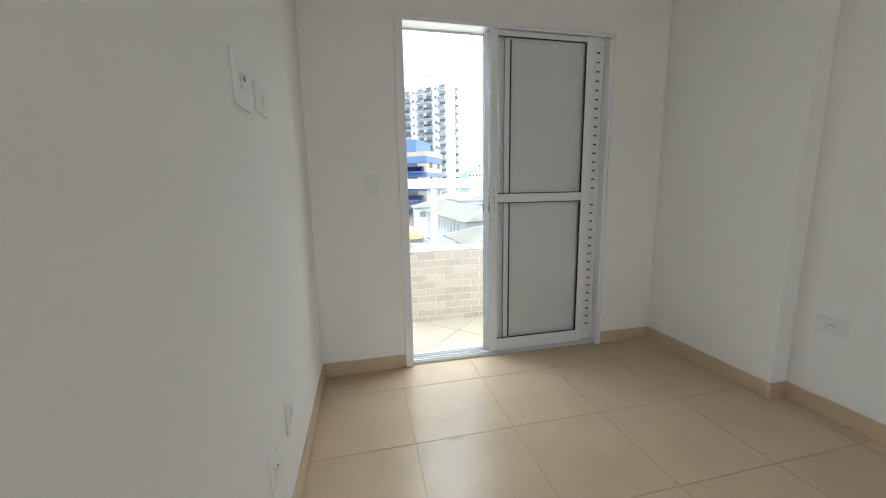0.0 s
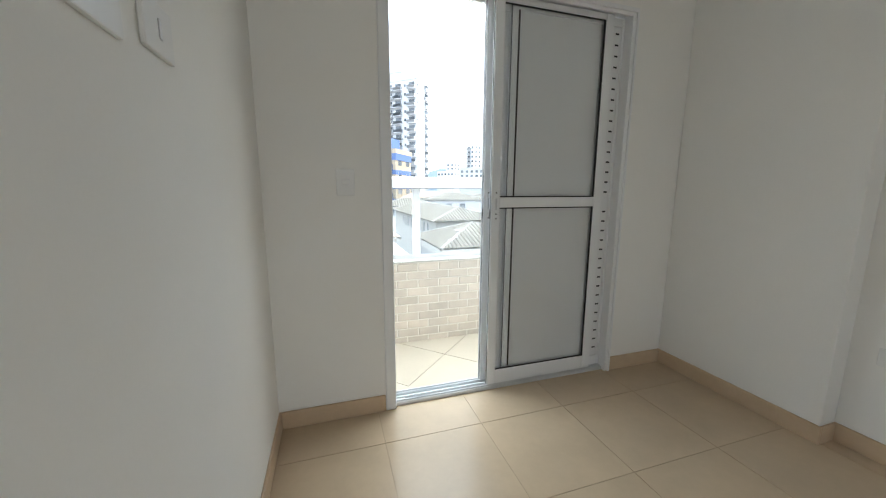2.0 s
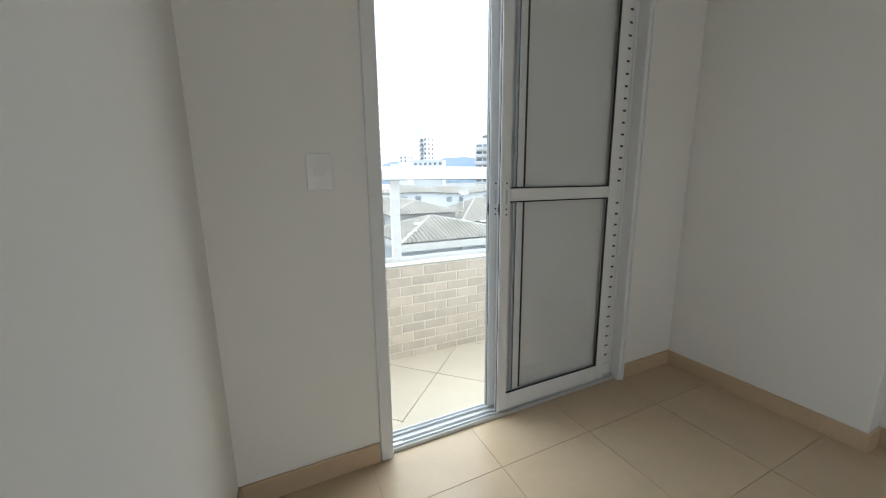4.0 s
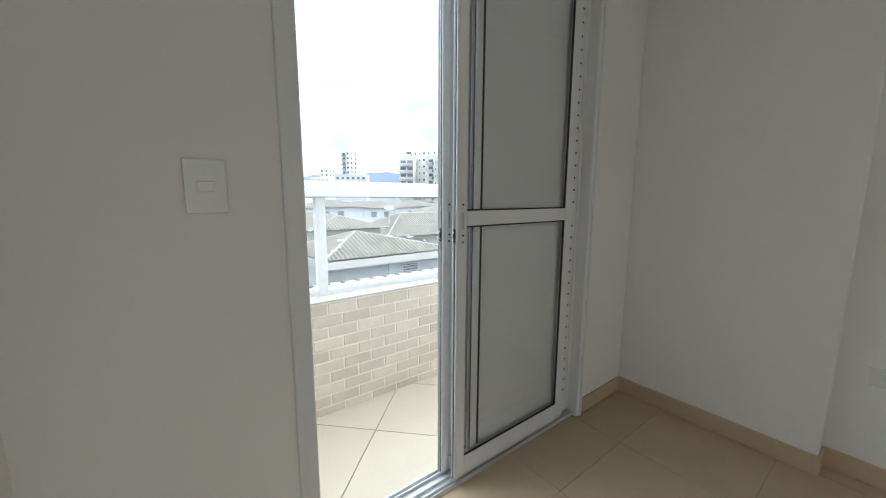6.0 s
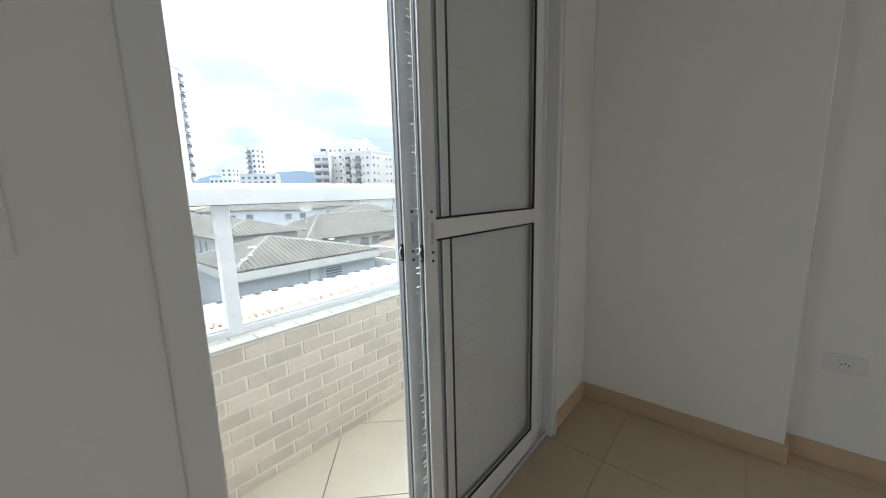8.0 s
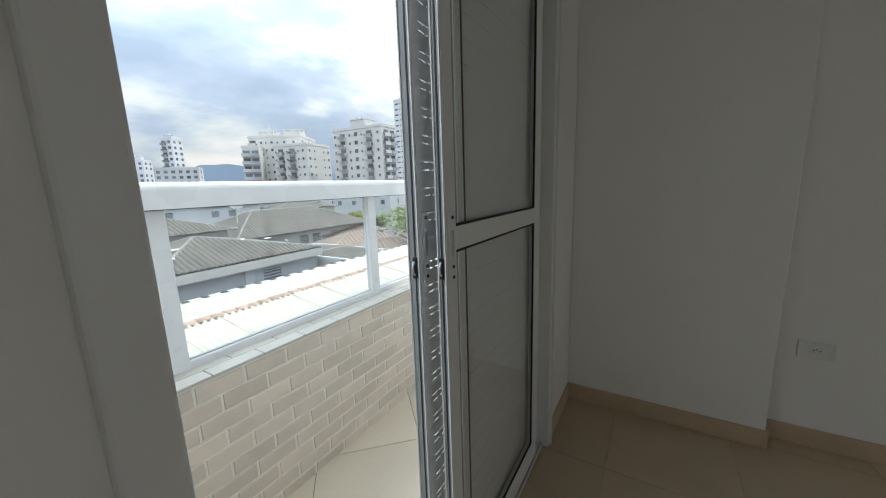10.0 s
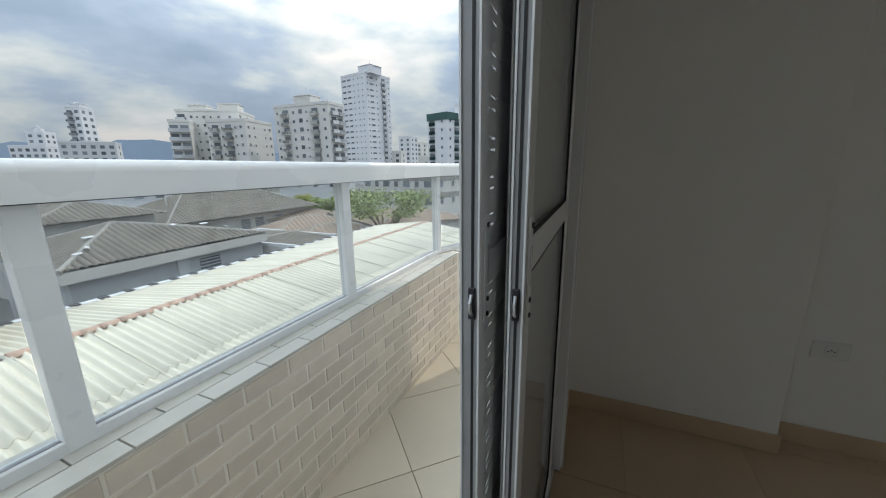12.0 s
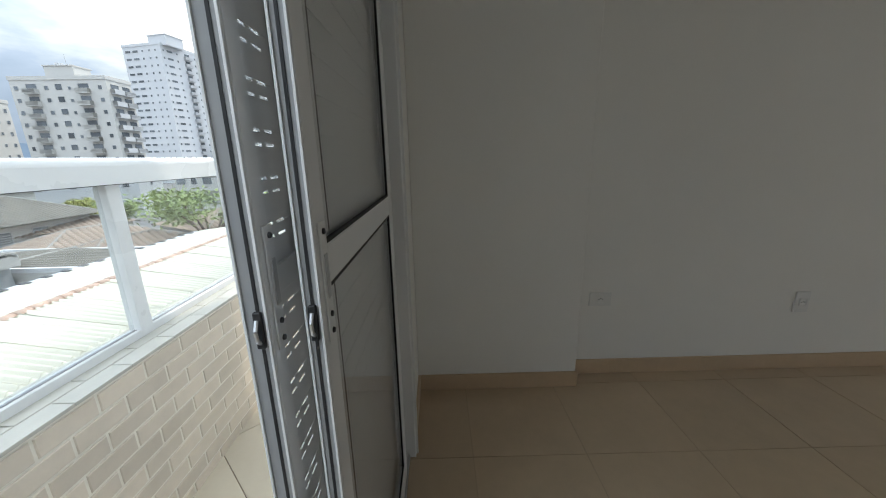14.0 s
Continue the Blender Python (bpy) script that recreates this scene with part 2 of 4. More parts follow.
floor = structure("floor", boxes((X0 - 0.15, X1 + 0.15, Y0 - 0.15, YO, -0.12, -0.0019)), M_GROUT, "sand-coloured grout between beige floor tiles", "floor")
structure("wall_west", boxes((X0 - 0.15, X0, Y0 - 0.15, YO, -0.004, ZC)), M_WALL, "plain white painted bedroom wall", "wall")
structure("wall_east", boxes((X1, X1 + 0.30, Y0 - 0.15, YO, -0.004, ZC)), M_WALL, "plain white painted wall beside the column", "wall")
structure("column", boxes((XC, X1, COL, Y1, -0.004, ZC), bevel=0.003), M_WALL, "white painted column standing proud in the corner", "column")
# unseen wall; its opening is made up to let the fill lamp in
structure("wall_south", boxes((X0, 0.0, Y0 - 0.15, Y0, -0.004, ZC), (0.8, X1, Y0 - 0.15, Y0, -0.004, ZC), (0.0, 0.8, Y0 - 0.15, Y0, 2.1, ZC)), M_WALL, "plain white painted wall behind the room", "wall")
bm = bmesh.new()
box(bm, X0, D0, Y1, YO, -0.004, ZC)
box(bm, D1, X1, Y1, YO, -0.004, ZC)
box(bm, D0, D1, Y1, YO, DH, ZC)
structure("wall_north", bm, M_WALL, "white painted wall around the balcony door", "wall")
structure("ceiling", boxes((X0 - 0.15, X1 + 0.30, Y0 - 0.15, YO, ZC, ZC + 0.18)), M_CEIL, "flat white painted ceiling", "ceiling")

SK, ST = 0.088, 0.011                  # skirting height and thickness


def skirting(x0, x1, y0, y1):
    structure("baseboard", boxes((x0, x1, y0, y1, 0.0, SK), bevel=0.0025), M_SKIRT, "beige ceramic skirting along the white wall", "skirting")


skirting(X0, X0 + ST, Y0, Y1)
skirting(X0 + ST, D0 - 0.002, Y1 - ST, Y1)
skirting(D1 + 0.002, XC, Y1 - ST, Y1)
skirting(XC - ST, XC, COL - ST, Y1 - ST)
skirting(XC, X1 - ST, COL - ST, COL)
skirting(X1 - ST, X1, Y0, COL)
skirting(0.8, X1 - ST, Y0, Y0 + ST)


# ---- the balcony door ----
door = thing("door_1", "white aluminium sliding balcony door standing half open", "door", kind="structure")
FY0, FY1, FT = 2.238, 2.390, 2.263     # frame's faces, front edge of the track
J0, J1 = D0 + 0.053, D1 - 0.027        # inner faces of the jambs
part("jamb", boxes((D0, J0, FY0, FY1, 0.0, DH), bevel=0.005, segments=2), M_ALU, door)
part("jamb", boxes((J1, D1, FY0, FY1, 0.0, DH), bevel=0.003), M_ALU, door)
part("head", boxes((J0, J1, FY0, FY1, DH - 0.014, DH), (J0, J1, FY0, FY0 + 0.012, DH - 0.026, DH - 0.014),
                   (J0, J1, 2.364, 2.368, DH - 0.026, DH - 0.014)), M_ALU, door)
part("threshold", boxes((J0, J1, FT, 2.363, 0.0, 0.012), (J0, J1, FT, FT + 0.0025, 0.012, 0.020), (J0, J1, 2.275, 2.280, 0.012, 0.026),
                        (J0, 1.036, 2.302, 2.307, 0.012, 0.026), (J0, J1, 2.339, 2.343, 0.012, 0.026),
                        (J0, J1, 2.357, 2.363, 0.012, 0.028)), M_TRACK, door, "grooved aluminium track in the threshold")
part("sill", boxes((J0 + 0.001, J1 - 0.001, 2.364, YO + 0.001, -0.012, 0.002), bevel=0.001), M_BTILE, door, "cream tile strip outside the track")
part("sill_filler", boxes((1.040, J1, 2.2935, 2.3115, 0.0125, 0.0298)), M_TRACK, door)
part("track_stop", boxes((J0 + 0.002, J0 + 0.055, 2.283, 2.298, 0.012, 0.022), bevel=0.002), M_PLAST, door, "small white stop in the track")
part("casing", boxes((J0, D1 - 0.004, 2.230, 2.238, DH - 0.01, DH + 0.012), (D1 - 0.004, D1 + 0.008, 2.230, 2.2495, 0.0, DH + 0.012)), M_ALU, door)


def lock_set(leaf, x, y0):
    """A flush lock plate with its screws and a hooked latch on the leaf's edge."""
    plate = part("lock_plate", boxes((x + 0.016, x + 0.040, y0 - 0.003, y0, 0.975, 1.137), bevel=0.001), M_ALU, leaf, "flush white lock plate")
    part("finger_slot", boxes((x + 0.023, x + 0.034, y0 - 0.0045, y0 - 0.003, 1.035, 1.095), bevel=0.0006), M_BRUSH, plate)
    for z in (0.988, 1.012, 1.124):
        bm = tube(bmesh.new(), (x + 0.0285, y0 - 0.003, z), (x + 0.0285, y0 - 0.0055, z), 0.0042, 0.0036, 10)
        part("screw", bm, M_DARK, plate)
    bm = bmesh.new()
    pts = [(x - 0.001, y0 + 0.011, 0.995), (x - 0.008, y0 + 0.011, 1.001), (x - 0.010, y0 + 0.011, 1.015), (x - 0.004, y0 + 0.011, 1.027)]
    part("latch_housing", boxes((x - 0.003, x + 0.0025, y0 + 0.006, y0 + 0.016, 0.988, 1.036), bevel=0.001), M_RUBBER, leaf, "black latch housing")
    for a, b in zip(pts, pts[1:]):
        tube(bm, a, b, 0.0025, n=6)
    part("latch_hook", bm, M_BRUSH, leaf, "small bare metal latch hook")


def stile_set(leaf, x0, x1, wl, wr, y0, y1, z0, z1, top, bot):
    part("stile", boxes((x0 + 0.004, x0 + wl, y0, y1, z0, z1), bevel=0.003), M_ALU, leaf)
    part("stile", boxes((x1 - wr, x1, y0, y1, z0, z1), bevel=0.003), M_ALU, leaf)
    part("top_rail", boxes((x0 + wl, x1 - wr, y0 + 0.001, y1 - 0.001, z1 - top, z1), bevel=0.002), M_ALU, leaf)
    part("bottom_rail", boxes((x0 + wl, x1 - wr, y0 + 0.001, y1 - 0.001, z0, z0 + bot), bevel=0.002), M_ALU, leaf)
    # edge channel of the leading stile: two white lips, shade between painted grey
    part("edge_lip", boxes((x0, x0 + 0.004, y0, y0 + 0.003, z0, z1)), M_ALU, leaf)
    part("edge_lip", boxes((x0, x0 + 0.004, y1 - 0.003, y1, z0, z1)), M_SLAT, leaf)
    part("edge_brush", boxes((x0 + 0.0025, x0 + 0.004, y0 + 0.003, y1 - 0.003, z0, z1)), M_CHANNEL, leaf, "grey strip painted as shade in the leaf's edge channel")
    part("edge_line", boxes((x0 + 0.0015, x0 + 0.0025, y0 + 0.009, y0 + 0.013, z0, z1)), M_RUBBER, leaf, "thin black rubber line")


# glazed leaf, on the room side
GX0, GX1, GY0, GY1 = 0.932, 1.642, 2.266, 2.288
leaf = part("glass_leaf", boxes((0.984, 1.588, GY0 + 0.001, GY1 - 0.001, 1.046, 1.101), bevel=0.002), M_ALU, door, "glazed sliding leaf with a middle rail")
stile_set(leaf, GX0, GX1, 0.052, 0.054, GY0, GY1, 0.030, 2.078, 0.032, 0.084)
for z0, z1 in ((0.114, 1.046), (1.101, 2.046)):
    pane = part("pane", boxes((0.984, 1.588, 2.2745, 2.2775, z0, z1)), M_GLASS, leaf, "clear glass pane")
    pane.visible_shadow = False
    part("gasket", boxes((1.579, 1.588, GY0 + 0.003, 2.2745, z0, z1), (0.984, 1.579, GY0 + 0.003, 2.2745, z0, z0 + 0.006), (0.984, 1.579, GY0 + 0.003, 2.2745, z1 - 0.006, z1)), M_RUBBER, leaf, "black rubber glazing gasket")
lock_set(leaf, GX0, GY0)


def louvre(name, x0, x1, y0, y1, wl, wr, label, gaps, inset=0.010, pitch=0.058, second=False):
    """A leaf of flush slats with vent slots; gaps: (from, to, height of the slot); second: another row of slots lower on each slat."""
    lf = part(name, boxes((x0 + wl, x1 - wr, y0 + 0.004, y1 - 0.004, 1.040, 1.078), bevel=0.001), M_SLAT, door, label)
    stile_set(lf, x0, x1, wl, wr, y0, y1, 0.030, 2.078, 0.045, 0.06)
    za, zb = 0.09, 2.033
    a, b = x0 + wl, x1 - wr
    n = int((zb - za) / pitch)
    ya = y0 + inset
    yb = ya + 0.0014
    tall = max(g[2] for g in gaps)
    bm = bmesh.new()
    if second:
        lo, hi = pitch - 0.021, pitch - 0.021 + tall
        box(bm, a, b, ya, yb, 0.0, lo)
        for c0, c1 in zip([a] + [g[1] for g in gaps], [g[0] for g in gaps] + [b]):
            box(bm, c0, c1, ya, yb, lo, hi)
        box(bm, a, b, ya, yb, hi, pitch - tall)
    else:
        box(bm, a, b, ya, yb, 0.0, pitch - tall)
    end = a
    for c0, c1, h in gaps:
        box(bm, end, c0, ya, yb, pitch - tall, pitch - 0.0016)
        if h < tall:
            box(bm, c0, c1, ya, yb, pitch - tall, pitch - h)
        end = c1
    box(bm, end, b, ya, yb, pitch - tall, pitch - 0.0016)
    # the folded edge that hooks over the next slat, set back from the face
    for c0, c1 in zip([a] + [g[1] for g in gaps], [g[0] for g in gaps] + [b]):
        box(bm, c0, c1, ya + 0.0008, yb + 0.002, pitch - 0.0016, pitch)
    # pressed hoods behind the slots, open downwards
    if second:
        for top in (pitch, hi):
            box(bm, gaps[0][0] - 0.002, gaps[-1][1] + 0.022, yb + 0.0024, yb + 0.0034, top - tall * 0.5, top + 0.0035)
    me = mesh_of("slat", bm, M_SLAT)
    for i in range(n):
        piece("slat", me, lf, Matrix.Translation((0, 0, za + i * pitch)))
    part("filler", boxes((a, b, ya, yb, za + n * pitch, zb)), M_SLAT, lf)
    return lf


slide = louvre("louvre_leaf", 0.915, 1.622, 2.326, 2.356, 0.038, 0.052, "sliding leaf of white aluminium louvre slats", ((0.966, 0.986, 0.0038), (0.998, 1.020, 0.0038)), second=True)
lock_set(slide, 0.915, 2.326)
fixed = louvre("fixed_louvre_leaf", 1.038, J1 - 0.001, 2.2905, 2.3175, 0.034, 0.018, "fixed leaf of white aluminium louvre slats", ((1.092, 1.116, 0.003), (1.682, 1.708, 0.010)), 0.008)
# dark strip added as the shade seen through the slots
part("backing", boxes((1.660, 1.7175, 2.310, 2.312, 0.09, 2.03)), M_DARK, fixed, "dark strip painting the shade behind the vent slots")
for z0, z1 in ((0.114, 1.046), (1.101, 2.046)):
    part("panel_seal", boxes((1.073, 1.082, 2.2925, 2.2983, z0, z1)), M_RUBBER, fixed, "black rubber seal beside the stile")


# ---- plates on the walls ----
def wall_plate(label, m, w, h, face):
    """A plastic plate, standing in x and z, its face towards -y."""
    ob = thing("wall_plate" if face != "switch" else "light_switch", label, "wall plate" if face != "switch" else "light switch", m)
    part("plate", boxes((-w / 2, w / 2, -0.009, 0.0, -h / 2, h / 2), bevel=0.003, segments=2), M_PLAST, ob)
    if face == "switch":
        part("rocker", boxes((-0.017, 0.017, -0.0125, -0.009, -0.012, 0.012), bevel=0.0015), M_PLAST, ob)
        part("rocker_gap", boxes((-0.0185, 0.0185, -0.0096, -0.009, -0.0135, 0.0135)), M_SLAT, ob, "fine dark joint round the rocker")
    elif face == "socket":
        part("socket_face", boxes((-0.02, 0.02, -0.012, -0.009, -0.021, 0.021), bevel=0.004), M_PLAST, ob)
        # dark pegs on the face paint the shade inside the pin holes
        for dx, dz in ((-0.0095, 0.0), (0.0095, 0.0), (0.0, 0.006)):
            part("pin_hole", tube(bmesh.new(), (dx, -0.0128, dz), (dx, -0.0115, dz), 0.0028, n=8), M_DARK, ob)
    elif face == "coax":
        part("socket_face", boxes((-0.02, 0.02, -0.013, -0.009, -0.022, 0.022), bevel=0.002), M_PLAST, ob)
        part("port", tube(bmesh.new(), (0, -0.0155, 0.008), (0, -0.0125, 0.008), 0.008, 0.0085, 12), M_CHANNEL, ob, "small dark aerial port")
        part("plate_joint", boxes((-w / 2 + 0.002, w / 2 - 0.002, -0.0094, -0.009, 0.0245, 0.0262)), M_SLAT, ob, "fine joint across the plate")
    else:
        part("blank_slot", boxes((-0.006, 0.006, -0.0115, -0.009, -0.017, 0.017), bevel=0.002), M_SLAT, ob)
    return ob


def on_west(y, z):
    return pose(X0, y, z, 0, 0, 90)


def on_east(y, z):
    return pose(X1, y, z, 0, 0, -90)


wall_plate("white square plastic aerial plate on the wall", on_west(1.143, 1.412), 0.117, 0.130, "coax")
wall_plate("white square plastic cover plate on the wall", on_west(1.328, 1.412), 0.117, 0.088, "slot")
wall_plate("white plastic socket low on the wall", on_west(1.300, 0.374), 0.075, 0.118, "socket")
wall_plate("white plastic socket low on the wall", on_west(1.083, 0.348), 0.075, 0.118, "socket")
wall_plate("white plastic light switch beside the balcony door", pose(0.192, Y1, 1.172), 0.082, 0.120, "switch")
wall_plate("white plastic socket low beside the column", on_east(1.262, 0.452), 0.12, 0.078, "socket")
wall_plate("white plastic socket low on the bedroom wall", on_east(0.156, 0.405), 0.078, 0.12, "socket")


# ---- the balcony ----
BZ = -0.018                            # top of the balcony tiles
PY = 3.08                              # inner face of the parapet
PT = 0.22                              # parapet thickness
CAPZ = 0.612
XB = 2.78                              # where the parapet bends
BEND = radians(-22)
ENDL = 0.95
XL = -1.35                             # west end of the balcony
ux, uy = math.cos(BEND), math.sin(BEND)
EX, EY = XB + ENDL * ux, PY + ENDL * uy
structure("balcony_floor", prism(bmesh.new(), [(XL, YO), (EX + 0.3, YO), (EX + 0.3, EY), (XB + 0.12, PY + PT), (XL, PY + PT)], -0.2, BZ - 0.005), M_BGROUT, "dark grout and slab under the balcony tiles", "floor")
bal = bpy.data.objects["balcony_floor"]
# two unseen walls, added to keep the sun off most of the balcony
structure("wall_above", boxes((XL, X1 + 0.3, YO - 0.18, YO, ZC + 0.18, 14.0)), M_WALL, "unseen white outer wall above the balcony door, blocking the sun", "wall")
structure("wall_corner", boxes((X1 + 0.3, 3.25, YO - 0.18, YO, -7.0, 14.0)), M_WALL, "unseen white outer wall past the bedroom, shaping the sun patch", "wall")
structure("wall_facade", boxes((XL - 0.2, X0 - 0.15, 2.2, YO, -3.2, 14.0)), M_WALL, "white painted outer wall beside the balcony", "wall")
structure("wall_balcony_end", boxes((XL - 0.2, XL, YO, PY + PT, -3.2, 2.84)), M_WALL, "white painted wall closing the balcony", "wall")
structure("wall_below", boxes((XL, X1 + 0.3, YO - 0.2, YO, -7.0, -0.2)), M_WALL, "white painted outer wall below the balcony", "wall")

# parapet: core, brick tiles, cap tiles
core = prism(bmesh.new(), [(XL, PY - 0.0005), (XB, PY - 0.0005), (EX, EY - 0.0005), (EX + PT * 0.6, EY + PT * 0.8), (XB + 0.06, PY + PT), (XL, PY + PT)], -0.2, CAPZ - 0.008)
parapet = structure("parapet", core, M_MORTAR, "low balcony parapet clad in tan brick tiles", "parapet")

BW, BH, BP, BR = 0.1545, 0.0560, 0.1625, 0.0636


def brick_mesh(w):
    bm = boxes((0.0, w, 0.0, 0.012, 0.0, BH))
    bmesh.ops.bevel(bm, geom=[e for e in bm.edges if all(v.co.y < 0.001 for v in e.verts)], offset=0.0025, segments=1, affect="EDGES")
    return mesh_of("brick", bm, M_BRICK)


def balustrade_post(x, y, turn=0.0):
    ob = thing("railing_post", "white powder-coated aluminium railing post on the parapet", "railing post", pose(x, y, CAPZ, 0, 0, turn), "posts of the balcony railing")
    part("shaft", boxes((-0.027, 0.027, -0.022, 0.022, 0.0, 0.545), bevel=0.004, segments=2), M_RAIL, ob)
    return ob


RY = 3.205                             # line of the railing


def rail_profile(w, z0, z1):
    """Half of a flattened oval: rounded top edges, flat underside."""
    r = 0.026
    pts = [(-w / 2, z0), (w / 2, z0)]
    for i in range(5):
        a = i * math.pi / 8
        pts.append((w / 2 - r + r * math.cos(a), z1 - r + r * math.sin(a)))
    for i in range(5):
        a = math.pi / 2 + i * math.pi / 8
        pts.append((-w / 2 + r + r * math.cos(a), z1 - r + r * math.sin(a)))
    return pts


def bar_along(path, profile):
    """Sweeps a profile of (across, z) along a flat path of (x, y) with mitred corners."""
    bm = bmesh.new()
    rings = []
    for i, p in enumerate(path):
        p = Vector(p)
        d0 = (p - Vector(path[i - 1])).normalized() if i else None
        d1 = (Vector(path[i + 1]) - p).normalized() if i + 1 < len(path) else None
        d = ((d0 or d1) + (d1 or d0)).normalized()
        k = 1 / max(0.3, d.dot(d0 or d1))
        nrm = Vector((-d.y, d.x)) * k
        rings.append([bm.verts.new((p.x + nrm.x * a, p.y + nrm.y * a, z)) for a, z in profile])
    n = len(profile)
    for r0, r1 in zip(rings, rings[1:]):
        for i in range(n):
            j = (i + 1) % n
            f = bm.faces.new((r0[i], r0[j], r1[j], r1[i]))
            f.smooth = i > 1 and i < n - 1
    bm.faces.new(rings[0][::-1])
    bm.faces.new(rings[-1])
    bmesh.ops.recalc_face_normals(bm, faces=bm.faces)
    return bm


rx1, ry1 = XB - 0.075, RY
rex, rey = rx1 + 0.93 * ux, ry1 + 0.93 * uy
PATHR = [(XL, RY), (rx1, ry1), (rex, rey)]
railing = thing("balcony_railing", "white aluminium balcony railing with clear glass panels", "railing")
part("handrail", bar_along(PATHR, rail_profile(0.105, 1.150, 1.233)), M_RAIL, railing, "broad white handrail with a rounded top")
part("handrail_groove", bar_along(PATHR, [(-0.035, 1.147), (0.035, 1.147), (0.035, 1.150), (-0.035, 1.150)]), M_RUBBER, railing, "dark rubber strip under the handrail")
part("base_channel", bar_along(PATHR, [(-0.02, CAPZ), (0.02, CAPZ), (0.02, CAPZ + 0.028), (-0.02, CAPZ + 0.028)]), M_RAIL, railing, "white glazing channel on the cap")
part("channel_seal", bar_along(PATHR, [(-0.0055, CAPZ + 0.028), (0.0055, CAPZ + 0.028), (0.0055, CAPZ + 0.030), (-0.0055, CAPZ + 0.030)]), M_CHANNEL, railing)
POSTS = [-1.20, -0.226, 0.750, 1.708, 2.690]
for x in POSTS:
    balustrade_post(x, RY)
for a, b in zip(POSTS, POSTS[1:]):
    g = part("glass_panel", boxes((a + 0.034, b - 0.034, RY - 0.004, RY + 0.004, CAPZ + 0.026, 1.146)), M_RGLASS, railing, "clear glass panel")
    g.visible_shadow = False
g = part("glass_panel", boxes((0.05, 0.52, -0.004, 0.004, CAPZ + 0.026, 1.146), (0.53, 0.92, -0.004, 0.004, CAPZ + 0.026, 1.146)), M_RGLASS, railing, "clear glass panel")
g.visible_shadow = False
g.matrix_basis = pose(rx1, ry1, 0, 0, 0, math.degrees(BEND))


# ---- the neighbourhood ----
EYE_AT = (0.45, 2.19, 1.2)
GZ = -7.0


def seen(az, far, z=0.0):
    """A place at a bearing from +y towards +x, so many metres off."""
    return (EYE_AT[0] + far * math.sin(radians(az)), EYE_AT[1] + far * math.cos(radians(az)), z)


def rise(el, far):
    return EYE_AT[2] + far * math.tan(radians(el))


M_GROUND = material("street_ground", (0.16, 0.155, 0.15), 0.9, var=0.35, scale=0.08, fine=1.2, bump=0.0)
M_FIBRE = material("pale_fibre_cement", (0.72, 0.68, 0.57), 0.6, var=0.14, scale=1.3, fine=25, bump=0.1, spread=0.06)
M_TERRA = material("terracotta_tile", (0.52, 0.36, 0.28), 0.8, var=0.25, scale=6, fine=40, spread=0.15)
M_OLDROOF = material("weathered_grey_roof_tile", (0.175, 0.160, 0.135), 0.9, var=0.5, scale=1.1, fine=9, bump=0.1)
M_BROWNROOF = material("brown_roof_tile", (0.30, 0.23, 0.18), 0.9, var=0.35, scale=1.1, fine=9, bump=0.1)
M_RIDGE = material("weathered_ridge_mortar", (0.30, 0.29, 0.27), 0.9, var=0.4, scale=2.0, fine=12)
M_HOUSE = material("house_plaster", (0.49, 0.48, 0.455), 0.85, var=0.16, scale=0.7, fine=12, bump=0.05)
M_HOUSEG = material("grey_tiled_wall", (0.43, 0.445, 0.46), 0.7, var=0.14, scale=1.2, fine=14, bump=0.05)
M_WHITEB = material("white_facade", (0.60, 0.61, 0.63), 0.8, var=0.06, scale=0.12, fine=2)
M_GREYB = material("grey_facade", (0.50, 0.51, 0.52), 0.8, var=0.08, scale=0.12, fine=2)
M_CREAMB = material("cream_facade", (0.61, 0.60, 0.565), 0.8, var=0.07, scale=0.12, fine=2)
M_BEIGEB = material("beige_facade", (0.56, 0.55, 0.525), 0.8, var=0.07, scale=0.12, fine=2)
M_BLUEB = material("blue_facade", (0.10, 0.17, 0.36), 0.7, var=0.08, scale=0.2, fine=2)
M_YELLB = material("ochre_facade", (0.42, 0.35, 0.26), 0.7, var=0.08, scale=0.2, fine=2)
M_GREENB = material("dark_green_facade", (0.03, 0.08, 0.075), 0.6, var=0.1, scale=0.2, fine=2)
M_PANE = material("dark_window_glass", (0.17, 0.19, 0.21), 0.15, var=0.3, scale=0.5, fine=3, bump=0.0, spread=0.5)
# the blue haze of distance is mixed into the hill colour
M_HILL = material("hill_with_painted_haze", (0.29, 0.37, 0.47), 1.0, var=0.12, scale=0.003, fine=0.02, bump=0.0)
M_BARK = material("tree_bark", (0.17, 0.13, 0.10), 0.95, var=0.3, scale=3, fine=20, bump=0.3, depth=0.01)
M_LEAF = material("green_leaves", (0.30, 0.37, 0.12), 0.7, var=0.4, scale=0.8, fine=6, bump=0.0, tint=(0.18, 0.25, 0.09))
M_BUSH = material("yellow_green_leaves", (0.34, 0.36, 0.08), 0.7, var=0.5, scale=0.8, fine=6, bump=0.0)
M_ORANGE = material("orange_canvas", (0.62, 0.30, 0.10), 0.7, var=0.15, scale=2, fine=20)
M_GAPSHADE = material("dark_gap_shade", (0.06, 0.06, 0.065), 0.9, var=0.25, scale=0.6, fine=6)

structure("ground", boxes((-2500, 3500, -1500, 4200, GZ - 1, GZ)), M_GROUND, "grey streets and yards between the houses", "ground")

# long roof of corrugated sheets just below the balcony
RIDGE = (11.65, -2.0)
